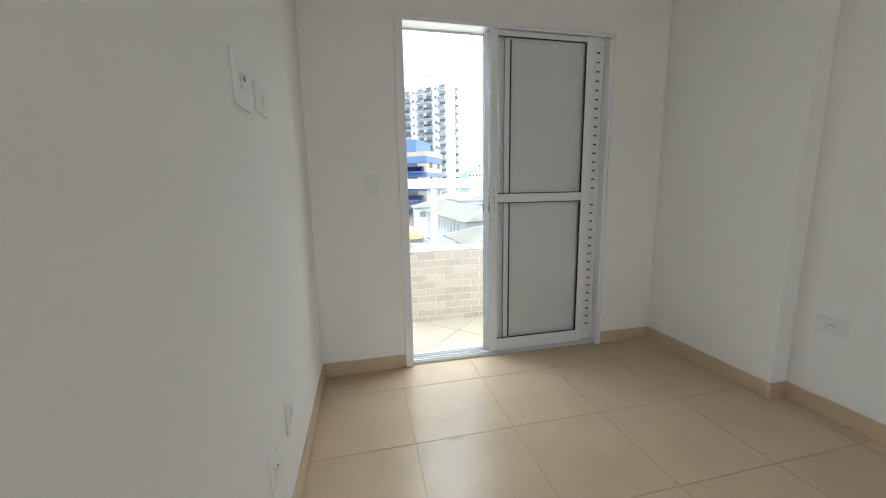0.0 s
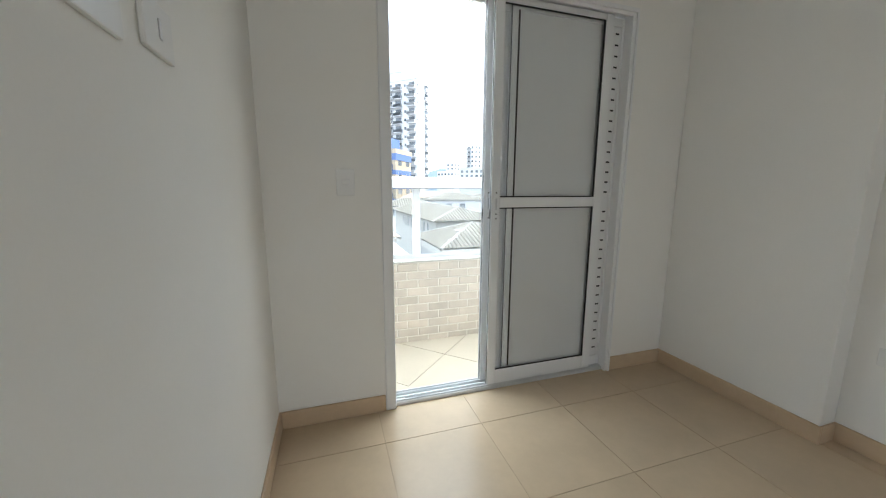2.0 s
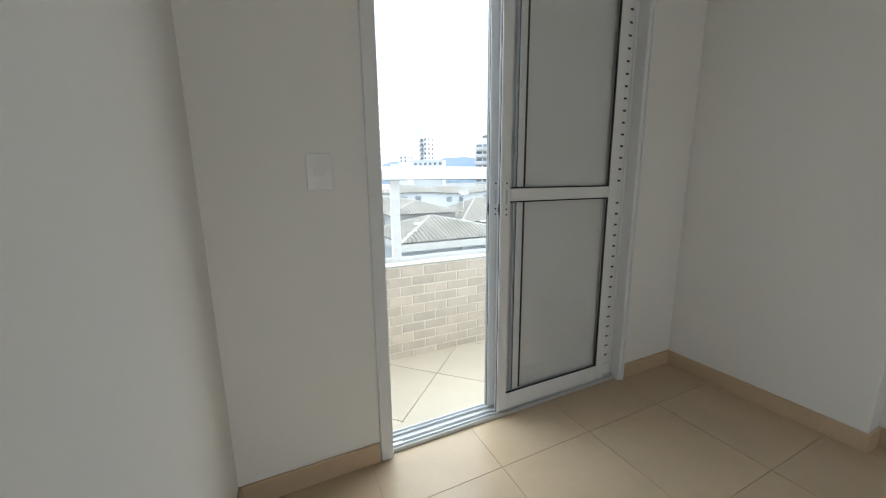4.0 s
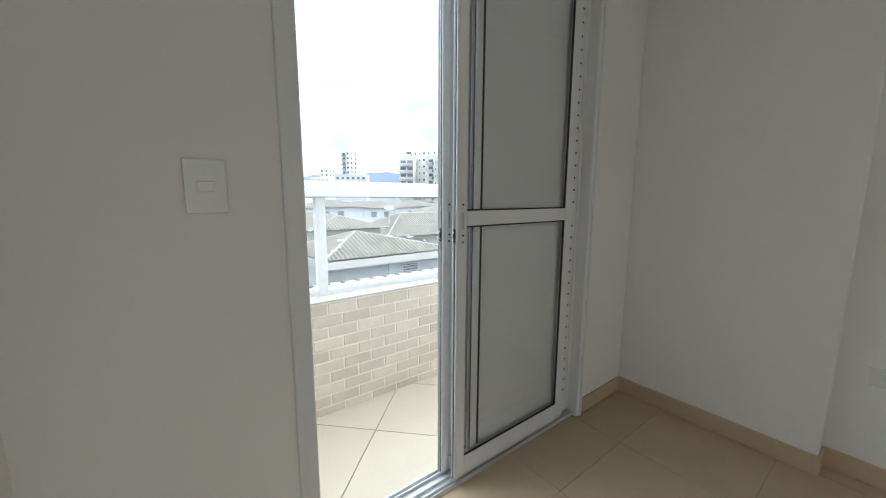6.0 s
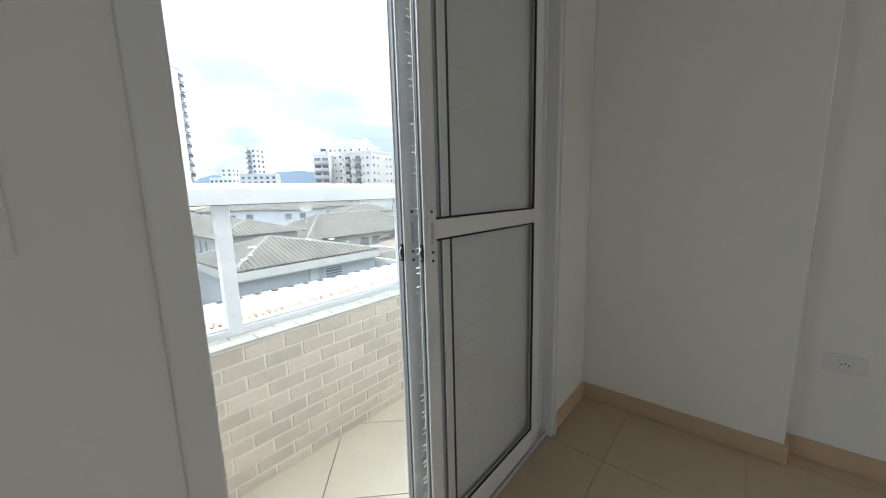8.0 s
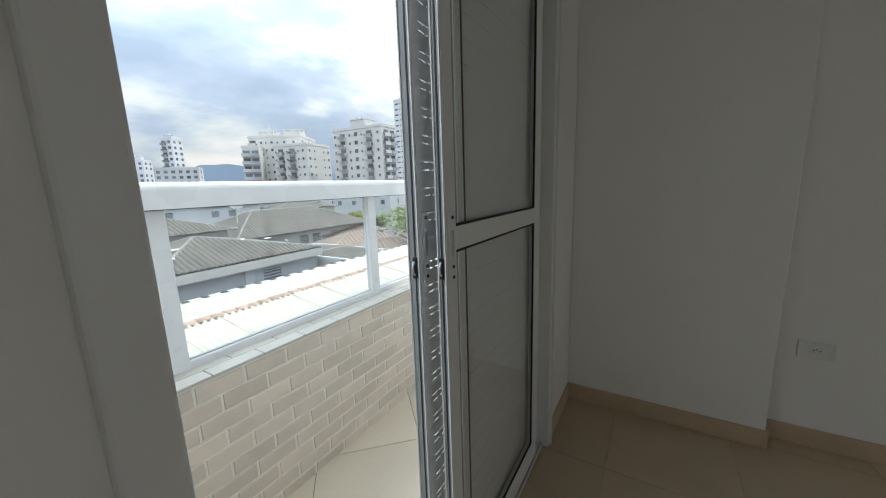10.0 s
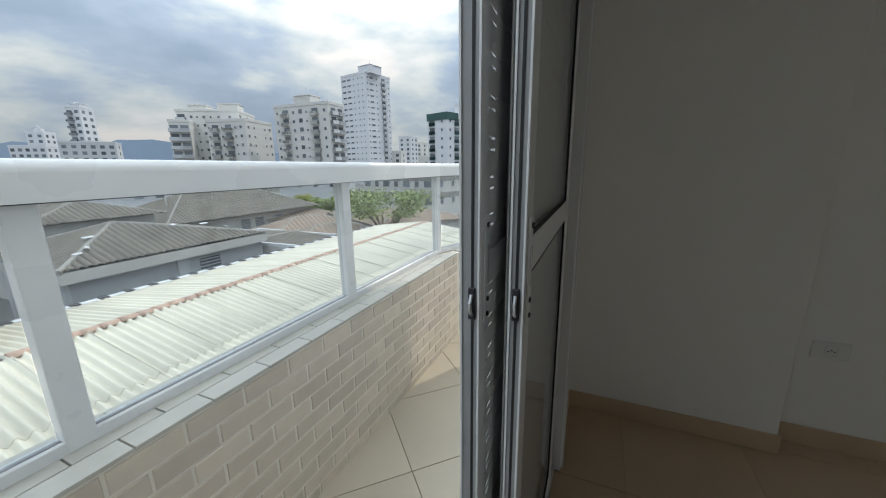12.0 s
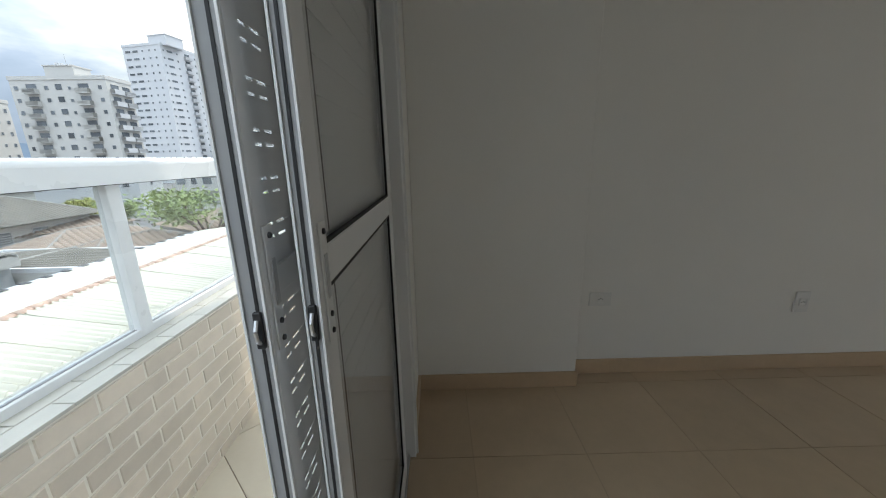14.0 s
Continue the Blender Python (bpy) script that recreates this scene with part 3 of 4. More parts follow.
roof = thing("corrugated_roof", "pale corrugated sheet roof with an orange ridge", "roof", kind="structure")
SW, WAVES = 1.062, 6


def sheet_mesh(length, drop):
    bm = bmesh.new()
    n = WAVES * 8
    rows = []
    for k in (0, 1):
        rows.append([bm.verts.new(((SW + 0.05) * i / n, -length * k, -drop * k + 0.018 * (1 - i / n) + 0.044 * math.cos(2 * math.pi * i / n * WAVES * (SW + 0.05) / SW))) for i in range(n + 1)])
    under = [[bm.verts.new(v.co - Vector((0, 0, 0.010))) for v in r] for r in rows]
    for i in range(n):
        bm.faces.new((rows[0][i], rows[1][i], rows[1][i + 1], rows[0][i + 1])).smooth = True
        bm.faces.new((under[1][i], rows[1][i], rows[1][i + 1], under[1][i + 1]))
    for e in (0, n):
        bm.faces.new((rows[0][e], rows[1][e], under[1][e], under[0][e]))
    return mesh_of("sheet", bm, M_FIBRE)


SL, SD, STEP = 2.30, 0.36, 1.3  # the top course is the shortest
near_sheet = sheet_mesh(SL + 0.12, SD * (SL + 0.12) / SL)
for r in range(3):
    for c in range(-7, 16):
        jitter = 0.003 * ((c * 7 + r * 3) % 3)
        piece("sheet", near_sheet, roof, pose(2.62 + c * SW, RIDGE[0] - (r * SL - STEP * (r > 0)), RIDGE[1] - (r * SL - STEP * (r > 0)) * SD / SL - 0.014 * r + jitter))
far_sheet = sheet_mesh(3.55, 0.42)
for c in range(0, 16):
    piece("sheet", far_sheet, roof, pose(2.62 + (c + 1) * SW, RIDGE[0], RIDGE[1], 0, 0, 180))
bm = bmesh.new()
n = 8
for k, (r, y) in enumerate(((0.10, 0.0), (0.082, 0.36))):
    ring = [bm.verts.new((y, r * 1.25 * math.cos(math.pi * i / n), r * 0.8 * math.sin(math.pi * i / n))) for i in range(n + 1)]
    if k:
        for i in range(n):
            bm.faces.new((last[i], last[i + 1], ring[i + 1], ring[i])).smooth = True
    last = ring
    bm.faces.new(ring if k else ring[::-1])
ridge_tile = mesh_of("ridge_tile", bm, M_TERRA)
for i in range(51):
    piece("ridge_tile", ridge_tile, roof, pose(2.6 + i * 0.332, RIDGE[0], RIDGE[1] + 0.0 + 0.006 * (i % 3), 0, 0, 0.8 * ((i * 5) % 4 - 1.5)))
part("flashing", boxes((2.6, 19.4, 15.12, 15.34, -2.75, -2.36)), M_WHITEB, roof, "white mortar flashing along the eave")
# dark blocks on the flashing, painted as the shade of gaps under the eave
notch = mesh_of("eave_gap", boxes((0, 0.21, -0.02, 0.24, 0.0, 0.04), bevel=0.01), M_GAPSHADE)
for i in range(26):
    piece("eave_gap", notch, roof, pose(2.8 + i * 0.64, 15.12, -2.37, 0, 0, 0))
part("gable_wall", boxes((2.7, 19.4, 6.0, 15.1, -7.0, -3.35)), M_HOUSE, roof)

shed = thing("roof_box", "low white rendered box wall beside the corrugated roof", "roof structure", pose(0, 0, 0))
part("wall", boxes((-6.0, 2.72, 12.9, 15.6, -3.2, -1.22), bevel=0.02), M_HOUSE, shed)
part("coping", boxes((-6.05, 2.76, 12.86, 15.64, -1.22, -1.15), bevel=0.01), M_HOUSE, shed)
part("rubble", boxes((0.4, 1.3, 13.3, 14.2, -1.15, -1.04), (1.5, 2.2, 13.4, 14.6, -1.15, -1.09), (-0.6, 0.2, 13.6, 14.4, -1.15, -1.07), bevel=0.02), M_OLDROOF, shed, "grey rubble lying on the flat top")

para = thing("sunshade", "weathered orange domed sunshade on the neighbouring roof", "sunshade", pose(2.0, 15.0, -1.15))
bm = bmesh.new()
rings = []
for k in range(5):
    r, z = 0.55 * math.sin(k * 0.36), 0.30 + 0.42 * math.cos(k * 0.36)
    rings.append([bm.verts.new((r * math.cos(i * math.pi / 8), r * math.sin(i * math.pi / 8), z - 0.02 * (i % 2))) for i in range(16)] if k else [bm.verts.new((0, 0, z))])
for k in range(4):
    for i in range(16):
        j = (i + 1) % 16
        bm.faces.new((rings[0][0], rings[1][i], rings[1][j]) if k == 0 else (rings[k][i], rings[k + 1][i], rings[k + 1][j], rings[k][j]))
part("canopy", bm, M_ORANGE, para)
part("pole", tube(bmesh.new(), (0, 0, 0), (0, 0, 0.8), 0.03), M_BRUSH, para)


def tiled_plane(bm, p, along, down, s_of, width=0.24, lift=0.10):
    """Rows of half-round tiles down a slope: p the plane's origin, along and down its axes, s_of(s) the span of the row at s."""
    p, along, down = Vector(p), Vector(along), Vector(down)
    nrm = along.cross(down).normalized()
    if nrm.z < 0:
        nrm = -nrm
    s0, s1, span = s_of
    k = int((s1 - s0) / width)
    for i in range(k):
        a, c = s0 + i * width, s0 + (i + 1) * width
        mid = (a + c) / 2
        verts = []
        for s, h in ((a, 0), (a + width * 0.2, lift * 0.8), (mid, lift), (c - width * 0.2, lift * 0.8), (c, 0)):
            t0, t1 = span(min(max(s, s0), s1))
            verts.append((bm.verts.new(p + along * s + down * t0 + nrm * h), bm.verts.new(p + along * s + down * t1 + nrm * h)))
        for (u0, u1), (v0, v1) in zip(verts, verts[1:]):
            bm.faces.new((u0, u1, v1, v0)).smooth = True
    return bm


def hip_roof(name, x0, x1, y0, y1, z, top, mat, parent, hip=1.0, width=0.24, east=None):
    """A hipped roof with its ridge along x; hip 0 makes gables; east: a longer hip at the east end."""
    ym = (y0 + y1) / 2
    run = ym - y0
    hx = hip * run
    ex = hx if east is None else east
    sl = math.hypot(run, top - z)
    dn = Vector((0, -run, z - top)) / sl

    def front(s):
        return (max(0.0, 1 - (s - x0) / hx, 1 - (x1 - s) / ex) * sl if hx > 0 else 0.0, sl)

    def side_of(run_x):
        length = math.hypot(run_x, top - z)
        return lambda s: (max(0.0, 1 - min(s - y0, y1 - s) / run) * length, length)
    bm = bmesh.new()
    tiled_plane(bm, (0, ym, top), (1, 0, 0), dn, (x0, x1, front), width)
    tiled_plane(bm, (0, ym, top), (1, 0, 0), (dn.x, -dn.y, dn.z), (x0, x1, front), width)
    if hip:
        sd, se = math.hypot(hx, top - z), math.hypot(ex, top - z)
        tiled_plane(bm, (x0 + hx, 0, top), (0, 1, 0), (-hx / sd, 0, (z - top) / sd), (y0, y1, side_of(hx)), width)
        tiled_plane(bm, (x1 - ex, 0, top), (0, 1, 0), (ex / se, 0, (z - top) / se), (y0, y1, side_of(ex)), width)
    ob = part(name, bm, mat, parent)
    bm = bmesh.new()
    ends = [(x0 + hx, ym, top), (x1 - ex, ym, top)]
    tube(bm, ends[0], ends[1], 0.11, n=8)
    if hip:
        for e, x in ((ends[0], x0), (ends[1], x1)):
            for y in (y0, y1):
                tube(bm, e, (x, y, z + 0.02), 0.10, n=8)
    part("ridge_cap", bm, M_RIDGE, parent, "pale mortared ridge and hip caps")
    return ob


def louvre_window(parent, x, y, z, w=1.1, h=0.75):
    win = part("window", boxes((x, x + w, y - 0.04, y + 0.02, z, z + 0.05), (x, x + w, y - 0.04, y + 0.02, z + h - 0.05, z + h), (x, x + 0.05, y - 0.04, y + 0.02, z + 0.05, z + h - 0.05), (x + w - 0.05, x + w, y - 0.04, y + 0.02, z + 0.05, z + h - 0.05)), M_GREYB, parent)
    part("pane", boxes((x + 0.05, x + w - 0.05, y - 0.01, y + 0.02, z + 0.05, z + h - 0.05)), M_PANE, win)
    part("slats", boxes(*[(x + 0.05, x + w - 0.05, y - 0.03, y - 0.012, z + 0.14 + 0.15 * i, z + 0.18 + 0.15 * i) for i in range(int((h - 0.15) / 0.15))]), M_GREYB, win)


annex = thing("house", "low grey house with a hipped weathered tile roof", "house")
part("wall", boxes((5.9, 13.6, 18.5, 24.0, GZ, -2.15), bevel=0.01), M_HOUSEG, annex, "grey wall clad in small tiles")
part("eave_beam", boxes((5.6, 13.65, 18.1, 18.5, -2.42, -2.02), (5.6, 5.9, 18.5, 24.3, -2.42, -2.02)), M_HOUSE, annex, "grey concrete eave band")
part("pilaster", boxes((9.3, 9.75, 18.36, 18.5, GZ, -2.42)), M_GREYB, annex)
hip_roof("roof", 5.6, 13.6, 18.1, 24.4, -2.0, -0.94, M_OLDROOF, annex, 0.95, 0.24, 4.9)
louvre_window(annex, 10.2, 18.5, -3.35)
for i, (x, y, z, r) in enumerate(((6.5, 19.0, -1.68, 30), (6.9, 19.3, -1.56, 70), (7.3, 20.1, -1.3, 15), (10.4, 20.2, -1.28, 40), (11.6, 19.9, -1.38, 10), (12.3, 19.3, -1.58, 60))):
    b = thing("fallen_tile", "pale mortar patch lying on the grey tile roof", "roof debris", pose(x, y, z + 0.06, 16, 0, r), "mortar patches on the roof")
    part("slab", boxes((-0.2, 0.2, -0.07, 0.07, 0.0, 0.04), bevel=0.012), M_WHITEB, b)

flat = thing("flat_roof_annex", "low annex with a flat dark roof and parapet", "house")
part("wall", boxes((13.7, 17.1, 15.7, 22.9, GZ, -2.75)), M_HOUSE, flat)
part("parapet", boxes((13.7, 17.1, 15.7, 15.85, -2.75, -2.58), (13.7, 17.1, 22.75, 22.9, -2.75, -2.58), (13.7, 13.85, 15.85, 22.75, -2.75, -2.58), (16.95, 17.1, 15.85, 22.75, -2.75, -2.58)), M_WHITEB, flat, "pale parapet round the flat roof")
hip_roof("roof", 13.86, 16.94, 15.86, 22.74, -2.74, -2.55, M_OLDROOF, flat, 0.0)

big = thing("house", "long two-storey house with a grey tile roof", "house")
part("wall", boxes((16.5, 31.0, 32.0, 40.0, GZ, -2.85), bevel=0.01), M_HOUSE, big)
hip_roof("roof", 16.0, 31.8, 31.2, 40.8, -2.75, -0.7, M_OLDROOF, big, 0.9, 0.3)
for x in (22.5, 24.0, 26.4, 28.0):
    louvre_window(big, x, 32.0, -4.3, 1.1, 1.15)
wing = thing("house", "grey-roofed wing with a row of narrow white windows", "house", pose(0, 0, 0, 0, 0, -90))
part("wall", boxes((-52.0, -31.2, 9.3, 15.4, GZ, -1.75), bevel=0.01), M_HOUSE, wing)
hip_roof("roof", -52.6, -30.6, 8.7, 15.9, -1.7, -0.62, M_OLDROOF, wing, 0.9, 0.3)
for i in range(9):
    louvre_window(wing, -46.5 + 1.5 * i, 9.3, -3.3, 0.7, 1.2)
clay = thing("house", "small house with a brown clay tile roof", "house")
part("wall", boxes((-4.0, 4.0, 23.4, 28.0, GZ, -2.0), bevel=0.01), M_HOUSE, clay)
hip_roof("roof", -4.5, 4.4, 22.9, 28.5, -1.95, -0.9, M_BROWNROOF, clay, 0.9)
for j, (az, far, w, d, top, mat, rm) in enumerate(((43.5, 40, 9, 8, -2.7, M_HOUSE, M_BROWNROOF), (47.5, 33, 8, 6, -3.3, M_HOUSE, M_BROWNROOF), (51, 26, 7, 5, -3.1, M_HOUSE, M_BROWNROOF), (63.5, 34, 9, 8, -2.9, M_HOUSE, M_BROWNROOF),
                                                   (20, 62, 10, 8, 0.3, M_WHITEB, M_OLDROOF), (26, 66, 12, 8, 0.0, M_WHITEB, M_OLDROOF), (33, 70, 10, 8, 0.2, M_WHITEB, M_OLDROOF), (38, 60, 9, 8, -0.6, M_CREAMB, M_OLDROOF), (12.5, 58, 9, 8, -0.6, M_WHITEB, M_OLDROOF), (15.5, 75, 12, 9, 0.4, M_CREAMB, M_TERRA))):
    x, y, _ = seen(az, far)
    h = thing("house", ("brown-roofed low house among the gardens" if rm == M_BROWNROOF else "pale low house with a tiled roof"), "house", pose(x, y, 0, 0, 0, -az * 0.5))
    part("wall", boxes((-w / 2, w / 2, 0, d, GZ, top - 1.0)), mat, h)
    hip_roof("roof", -w / 2 - 0.4, w / 2 + 0.4, -0.4, d + 0.4, top - 1.0, top + 0.2, rm, h, 0.9, 0.4)
    for i in range(int(w / 2.6)):
        louvre_window(h, -w / 2 + 0.8 + 2.4 * i, 0.0, top - 2.6, 1.1, 1.0)

# satellite dish on the big roof
dish = thing("satellite_dish", "grey mesh satellite dish on a roof", "satellite dish", pose(17.7, 33.8, -0.95))
part("mast", tube(bmesh.new(), (0, 0, -0.6), (0, 0, 0.9), 0.05), M_GREYB, dish)
bm = bmesh.new()
rg = []
for k in range(4):
    r = 0.22 * k
    rg.append([bm.verts.new((r * math.cos(i * math.pi / 10), 0.35 * r * math.sin(i * math.pi / 10) - 0.05, 0.95 + 0.22 * r * r + 0.5 * r * math.sin(i * math.pi / 10))) for i in range(20)])
for k in range(3):
    for i in range(20):
        bm.faces.new((rg[k][i], rg[k][(i + 1) % 20], rg[k + 1][(i + 1) % 20], rg[k + 1][i])) if k else (bm.faces.new((rg[1][i], rg[1][(i + 1) % 20], rg[0][0])))
part("reflector", bm, M_RIDGE, dish)


# ---- towers ----
def window_mesh(name, w, h, frame_mat):
    """A window in one piece: a proud frame round a recessed dark pane."""
    bm = boxes((-w / 2, w / 2, -0.12, 0.0, 0, h))
    front = [f for f in bm.faces if all(v.co.y < -0.1 for v in f.verts)]
    bmesh.ops.inset_region(bm, faces=front, thickness=0.09)
    for v in front[0].verts:
        v.co.y = -0.03
    front[0].material_index = 1
    return mesh_of(name, bm, frame_mat, M_PANE)


def balcony_mesh(name, w, front, depth=1.1):
    """A tray: slab and parapet in one piece."""
    bm = boxes((-w / 2, w / 2, -depth, 0, -0.15, 1.0))
    top = [f for f in bm.faces if all(v.co.z > 0.9 for v in f.verts)]
    bmesh.ops.inset_region(bm, faces=top, thickness=0.1)
    for v in top[0].verts:
        v.co.z = 0.0
    return mesh_of(name, bm, front)


WIN = window_mesh("window", 1.5, 1.3, M_WHITEB)
WINS = window_mesh("window", 0.9, 0.9, M_WHITEB)
WINT = window_mesh("window", 0.65, 0.7, M_WHITEB)
WINB = window_mesh("window", 2.5, 0.75, M_WHITEB)
WIND = window_mesh("window", 1.7, 1.5, M_GREYB)
BALW = balcony_mesh("balcony", 3.2, M_WHITEB)
BALG = balcony_mesh("balcony", 3.2, M_GREYB)
BALB = balcony_mesh("balcony", 5.2, M_BLUEB)
BALC = balcony_mesh("balcony", 3.0, M_BEIGEB)
BALS_W = balcony_mesh("balcony", 1.6, M_WHITEB, 0.7)
BALS = balcony_mesh("balcony", 2.4, M_GREENB, 0.5)
BDOOR = window_mesh("balcony_door", 2.4, 2.15, M_GREYB)
TRAYS = (BALS_W, BALW, BALG, BALB, BALC, BALS)


def tower(label, az, far, delta, w1, w2, top, wall, front, side, floor_h=2.9, z0=-4.0, bands=None, crown=None, name="apartment_building"):
    """A building by its near corner: w1 metres of front to the west of it, w2 metres of side behind it. front and side: (kind, place along the face 0..1)."""
    x, y, _ = seen(az, far)
    t = thing(name, label, "building", pose(x, y, 0, 0, 0, -(az + delta)))
    part("wall", boxes((-w1, 0, 0, w2, GZ, top)), wall, t)
    part("roof", boxes((-w1 - 0.15, 0.15, -0.15, 0.12, top, top + 0.9), (-w1 - 0.15, 0.15, w2 - 0.12, w2 + 0.15, top, top + 0.9), (-0.12, 0.15, 0.12, w2 - 0.12, top, top + 0.9), (-w1 - 0.15, -w1 + 0.12, 0.12, w2 - 0.12, top, top + 0.9), (-w1 + 0.12, -0.12, 0.12, w2 - 0.12, top, top + 0.1)), wall, t)
    for cx, cy, cw, cd, ch in crown or ():
        part("roof_house", boxes((-w1 * cx - cw / 2, -w1 * cx + cw / 2, w2 * cy, w2 * cy + cd, top, top + ch), (-w1 * cx - cw / 2 - 0.2, -w1 * cx + cw / 2 + 0.2, w2 * cy - 0.2, w2 * cy + cd + 0.2, top + ch, top + ch + 0.25)), wall, t)
    if crown:
        cx, cy, cw, cd, ch = crown[0]
        part("aerial", tube(bmesh.new(), (-w1 * cx, w2 * cy + cd / 2, top + ch), (-w1 * cx, w2 * cy + cd / 2, top + ch + 3.2), 0.06, n=6), M_GREYB, t)
        part("water_tank", tube(bmesh.new(), (-w1 * cx - cw / 4, w2 * cy + cd / 2, top + ch + 0.2), (-w1 * cx - cw / 4, w2 * cy + cd / 2, top + ch + 1.2), 0.9, 0.8, 12), M_GREYB, t)
    n = int((top - z0 - 0.3) / floor_h)
    for i in range(n):
        z = top - 0.35 - (i + 1) * floor_h
        for faces, m0, m1, turn in ((front, -w1, w1, 0), (side, 0, w2, 90)):
            for kind, s in faces:
                x, y = (m0 + m1 * s, 0) if turn == 0 else (0, w2 * s)
                if kind in TRAYS:
                    piece("balcony", kind, t, pose(x, y, z + 0.15, 0, 0, turn))
                    piece("balcony_door", BDOOR, t, pose(x, y, z + 0.15, 0, 0, turn))
                else:
                    piece("window", kind, t, pose(x, y, z + 0.95, 0, 0, turn))
        if bands:
            part("band", boxes((-w1 - 0.05, 0.05, -0.05, 0.0, z + floor_h - 0.9, z + floor_h), (0.0, 0.05, 0.0, w2, z + floor_h - 0.9, z + floor_h)), bands, t)
    return t


def face(*kinds):
    k = len(kinds)
    return [(m, (i + 0.5) / k) for i, m in enumerate(kinds) if m is not None]


# white tower, with the blue and ochre block before it
tower("tall white apartment tower with stacked balconies", 13.6, 130, 32, 24, 7.5, rise(16.3, 130), M_WHITEB, [(BALW, 0.10), (BALW, 0.26), (WINS, 0.38), (BALW, 0.52), (BALW, 0.68), (WINS, 0.80), (BALW, 0.92)], [(WINT, 0.10), (BALS_W, 0.88)], crown=((0.45, 0.2, 8, 6, 3.5),))
blue = tower("blue and ochre apartment block with banded balconies", 10.2, 72, 25, 13, 8, rise(5.6, 72), M_YELLB, face(BALB, BALB), face(WIND, WIND), crown=(), bands=M_BLUEB)
part("stair_tower", boxes((-13.2, -2.4, 0.4, 7.5, rise(5.6, 72), rise(8.3, 72))), M_BLUEB, blue)
part("corner_band", boxes((0.0, 0.12, 0.0, 8.0, rise(5.6, 72) - 1.3, rise(5.6, 72) + 0.9), (-13.1, 0.12, -0.12, 0.0, rise(5.6, 72) - 1.3, rise(5.6, 72) + 0.9)), M_BLUEB, blue)

# far left group
tower("slim white tower with dark vertical windows", 22.6, 260, 40, 6.5, 8, rise(6.9, 260), M_WHITEB, face(BALG, WIND), face(WIND, WIND), floor_h=3.2, z0=14, crown=((0.5, 0.2, 5, 5, 2),))
tower("long low grey block under the slim tower", 25.0, 240, 10, 20, 12, rise(3.2, 240), M_GREYB, face(WIND, WIND, WIND, WIND, WIND, WIND), face(WIND,), z0=0)
tower("stepped white apartment block far off", 19.4, 280, 30, 15, 9, rise(2.7, 280), M_WHITEB, face(WIND, WIND, WIND, WIND, WIND), face(WIND, WIND), z0=0)
tower("white apartment block with a set-back top", 19.5, 300, 30, 8, 9, rise(4.1, 300), M_WHITEB, face(WIND, WIND), face(WIND, WIND), z0=8, crown=((0.5, 0.3, 3, 3, 3),))

# cream pair
tower("cream apartment block with glazed balconies", 38.0, 158, 20, 21, 17, rise(7.6, 158), M_CREAMB, [(BALG, 0.08), (WINS, 0.24), (WINT, 0.33), (WINS, 0.44), (WINT, 0.55), (WINS, 0.68), (WINS, 0.86)], face(WIN, WINT, WIN, WINT, WIN), crown=((0.72, 0.2, 6, 6, 2.6), (0.22, 0.2, 7, 6, 3.2)))
tower("beige apartment block with small grey balconies", 38.7, 142, 38, 15, 14, rise(6.5, 142), M_BEIGEB, [(WINT, 0.06), (BALC, 0.22), (WINT, 0.40), (BALC, 0.56), (WINT, 0.74), (WINS, 0.88)], face(WINS, WINT, None, WINT, WINS), crown=())
tower("cream glazed balcony wing of the apartment block", 32.4, 156, 12, 6, 12, rise(6.0, 156), M_CREAMB, face(BALG, BALG), face(WINS,), crown=())
# ivory block with balconies
tower("ivory apartment block with round balconies", 49.7, 128, 38, 23, 8, rise(9.2, 128), M_BEIGEB, [(WINS, 0.06), (BALC, 0.22), (WINS, 0.37), (WIN, 0.50), (WINT, 0.61), (BALC, 0.76), (WINS, 0.93)], [(BALG, 0.3), (BALG, 0.75)], crown=((0.5, 0.15, 7, 5, 3.4),))
# high white tower
tower("high white apartment tower with many windows", 55.3, 190, 46, 18, 17, rise(13.4, 190), M_WHITEB, [(WINB, 0.13), (WINB, 0.33), (WINT, 0.52), (WINT, 0.70), (WINT, 0.86)], [(WINT, 0.06), (WINB, 0.22), (WINT, 0.42), (BALW, 0.70), (WINT, 0.92)], floor_h=2.75, crown=((0.1, 0.05, 8, 8, 3.6),))
# dark green and white block, small ones between
green = tower("white apartment block with dark green bands", 67.2, 128, 40, 9, 14, rise(7.8, 128), M_WHITEB, face(BALS, WINS), face(WINS, BALS, WINS, BALS), crown=((0.0, 0.5, 4, 5, 4.0),))
part("green_crown", boxes((-9.2, 0.2, -0.25, 0.0, rise(7.8, 128) - 1.4, rise(7.8, 128) + 1.0), (0.0, 0.25, 0.0, 6.0, rise(7.8, 128) - 1.4, rise(7.8, 128) + 1.0)), M_GREENB, green)
tower("pale apartment block far between the towers", 61.6, 240, 30, 9, 9, rise(4.6, 240), M_WHITEB, face(WIND, WIND), face(WIND, WIND), z0=0)
tower("cream apartment block far between the towers", 63.2, 260, 35, 7, 8, rise(3.7, 260), M_CREAMB, face(WIND, WIND), face(WIND,), z0=0)
tower("beige low block far between the towers", 60.0, 200, 20, 12, 9, rise(2.4, 200), M_BEIGEB, face(WIND, WIND, WIND), face(WIND,), z0=-4)
tower("cream low building roof hut", 65.2, 150, 20, 7, 6, rise(1.5, 150), M_CREAMB, face(WINS,), face(WINS,), z0=-4)
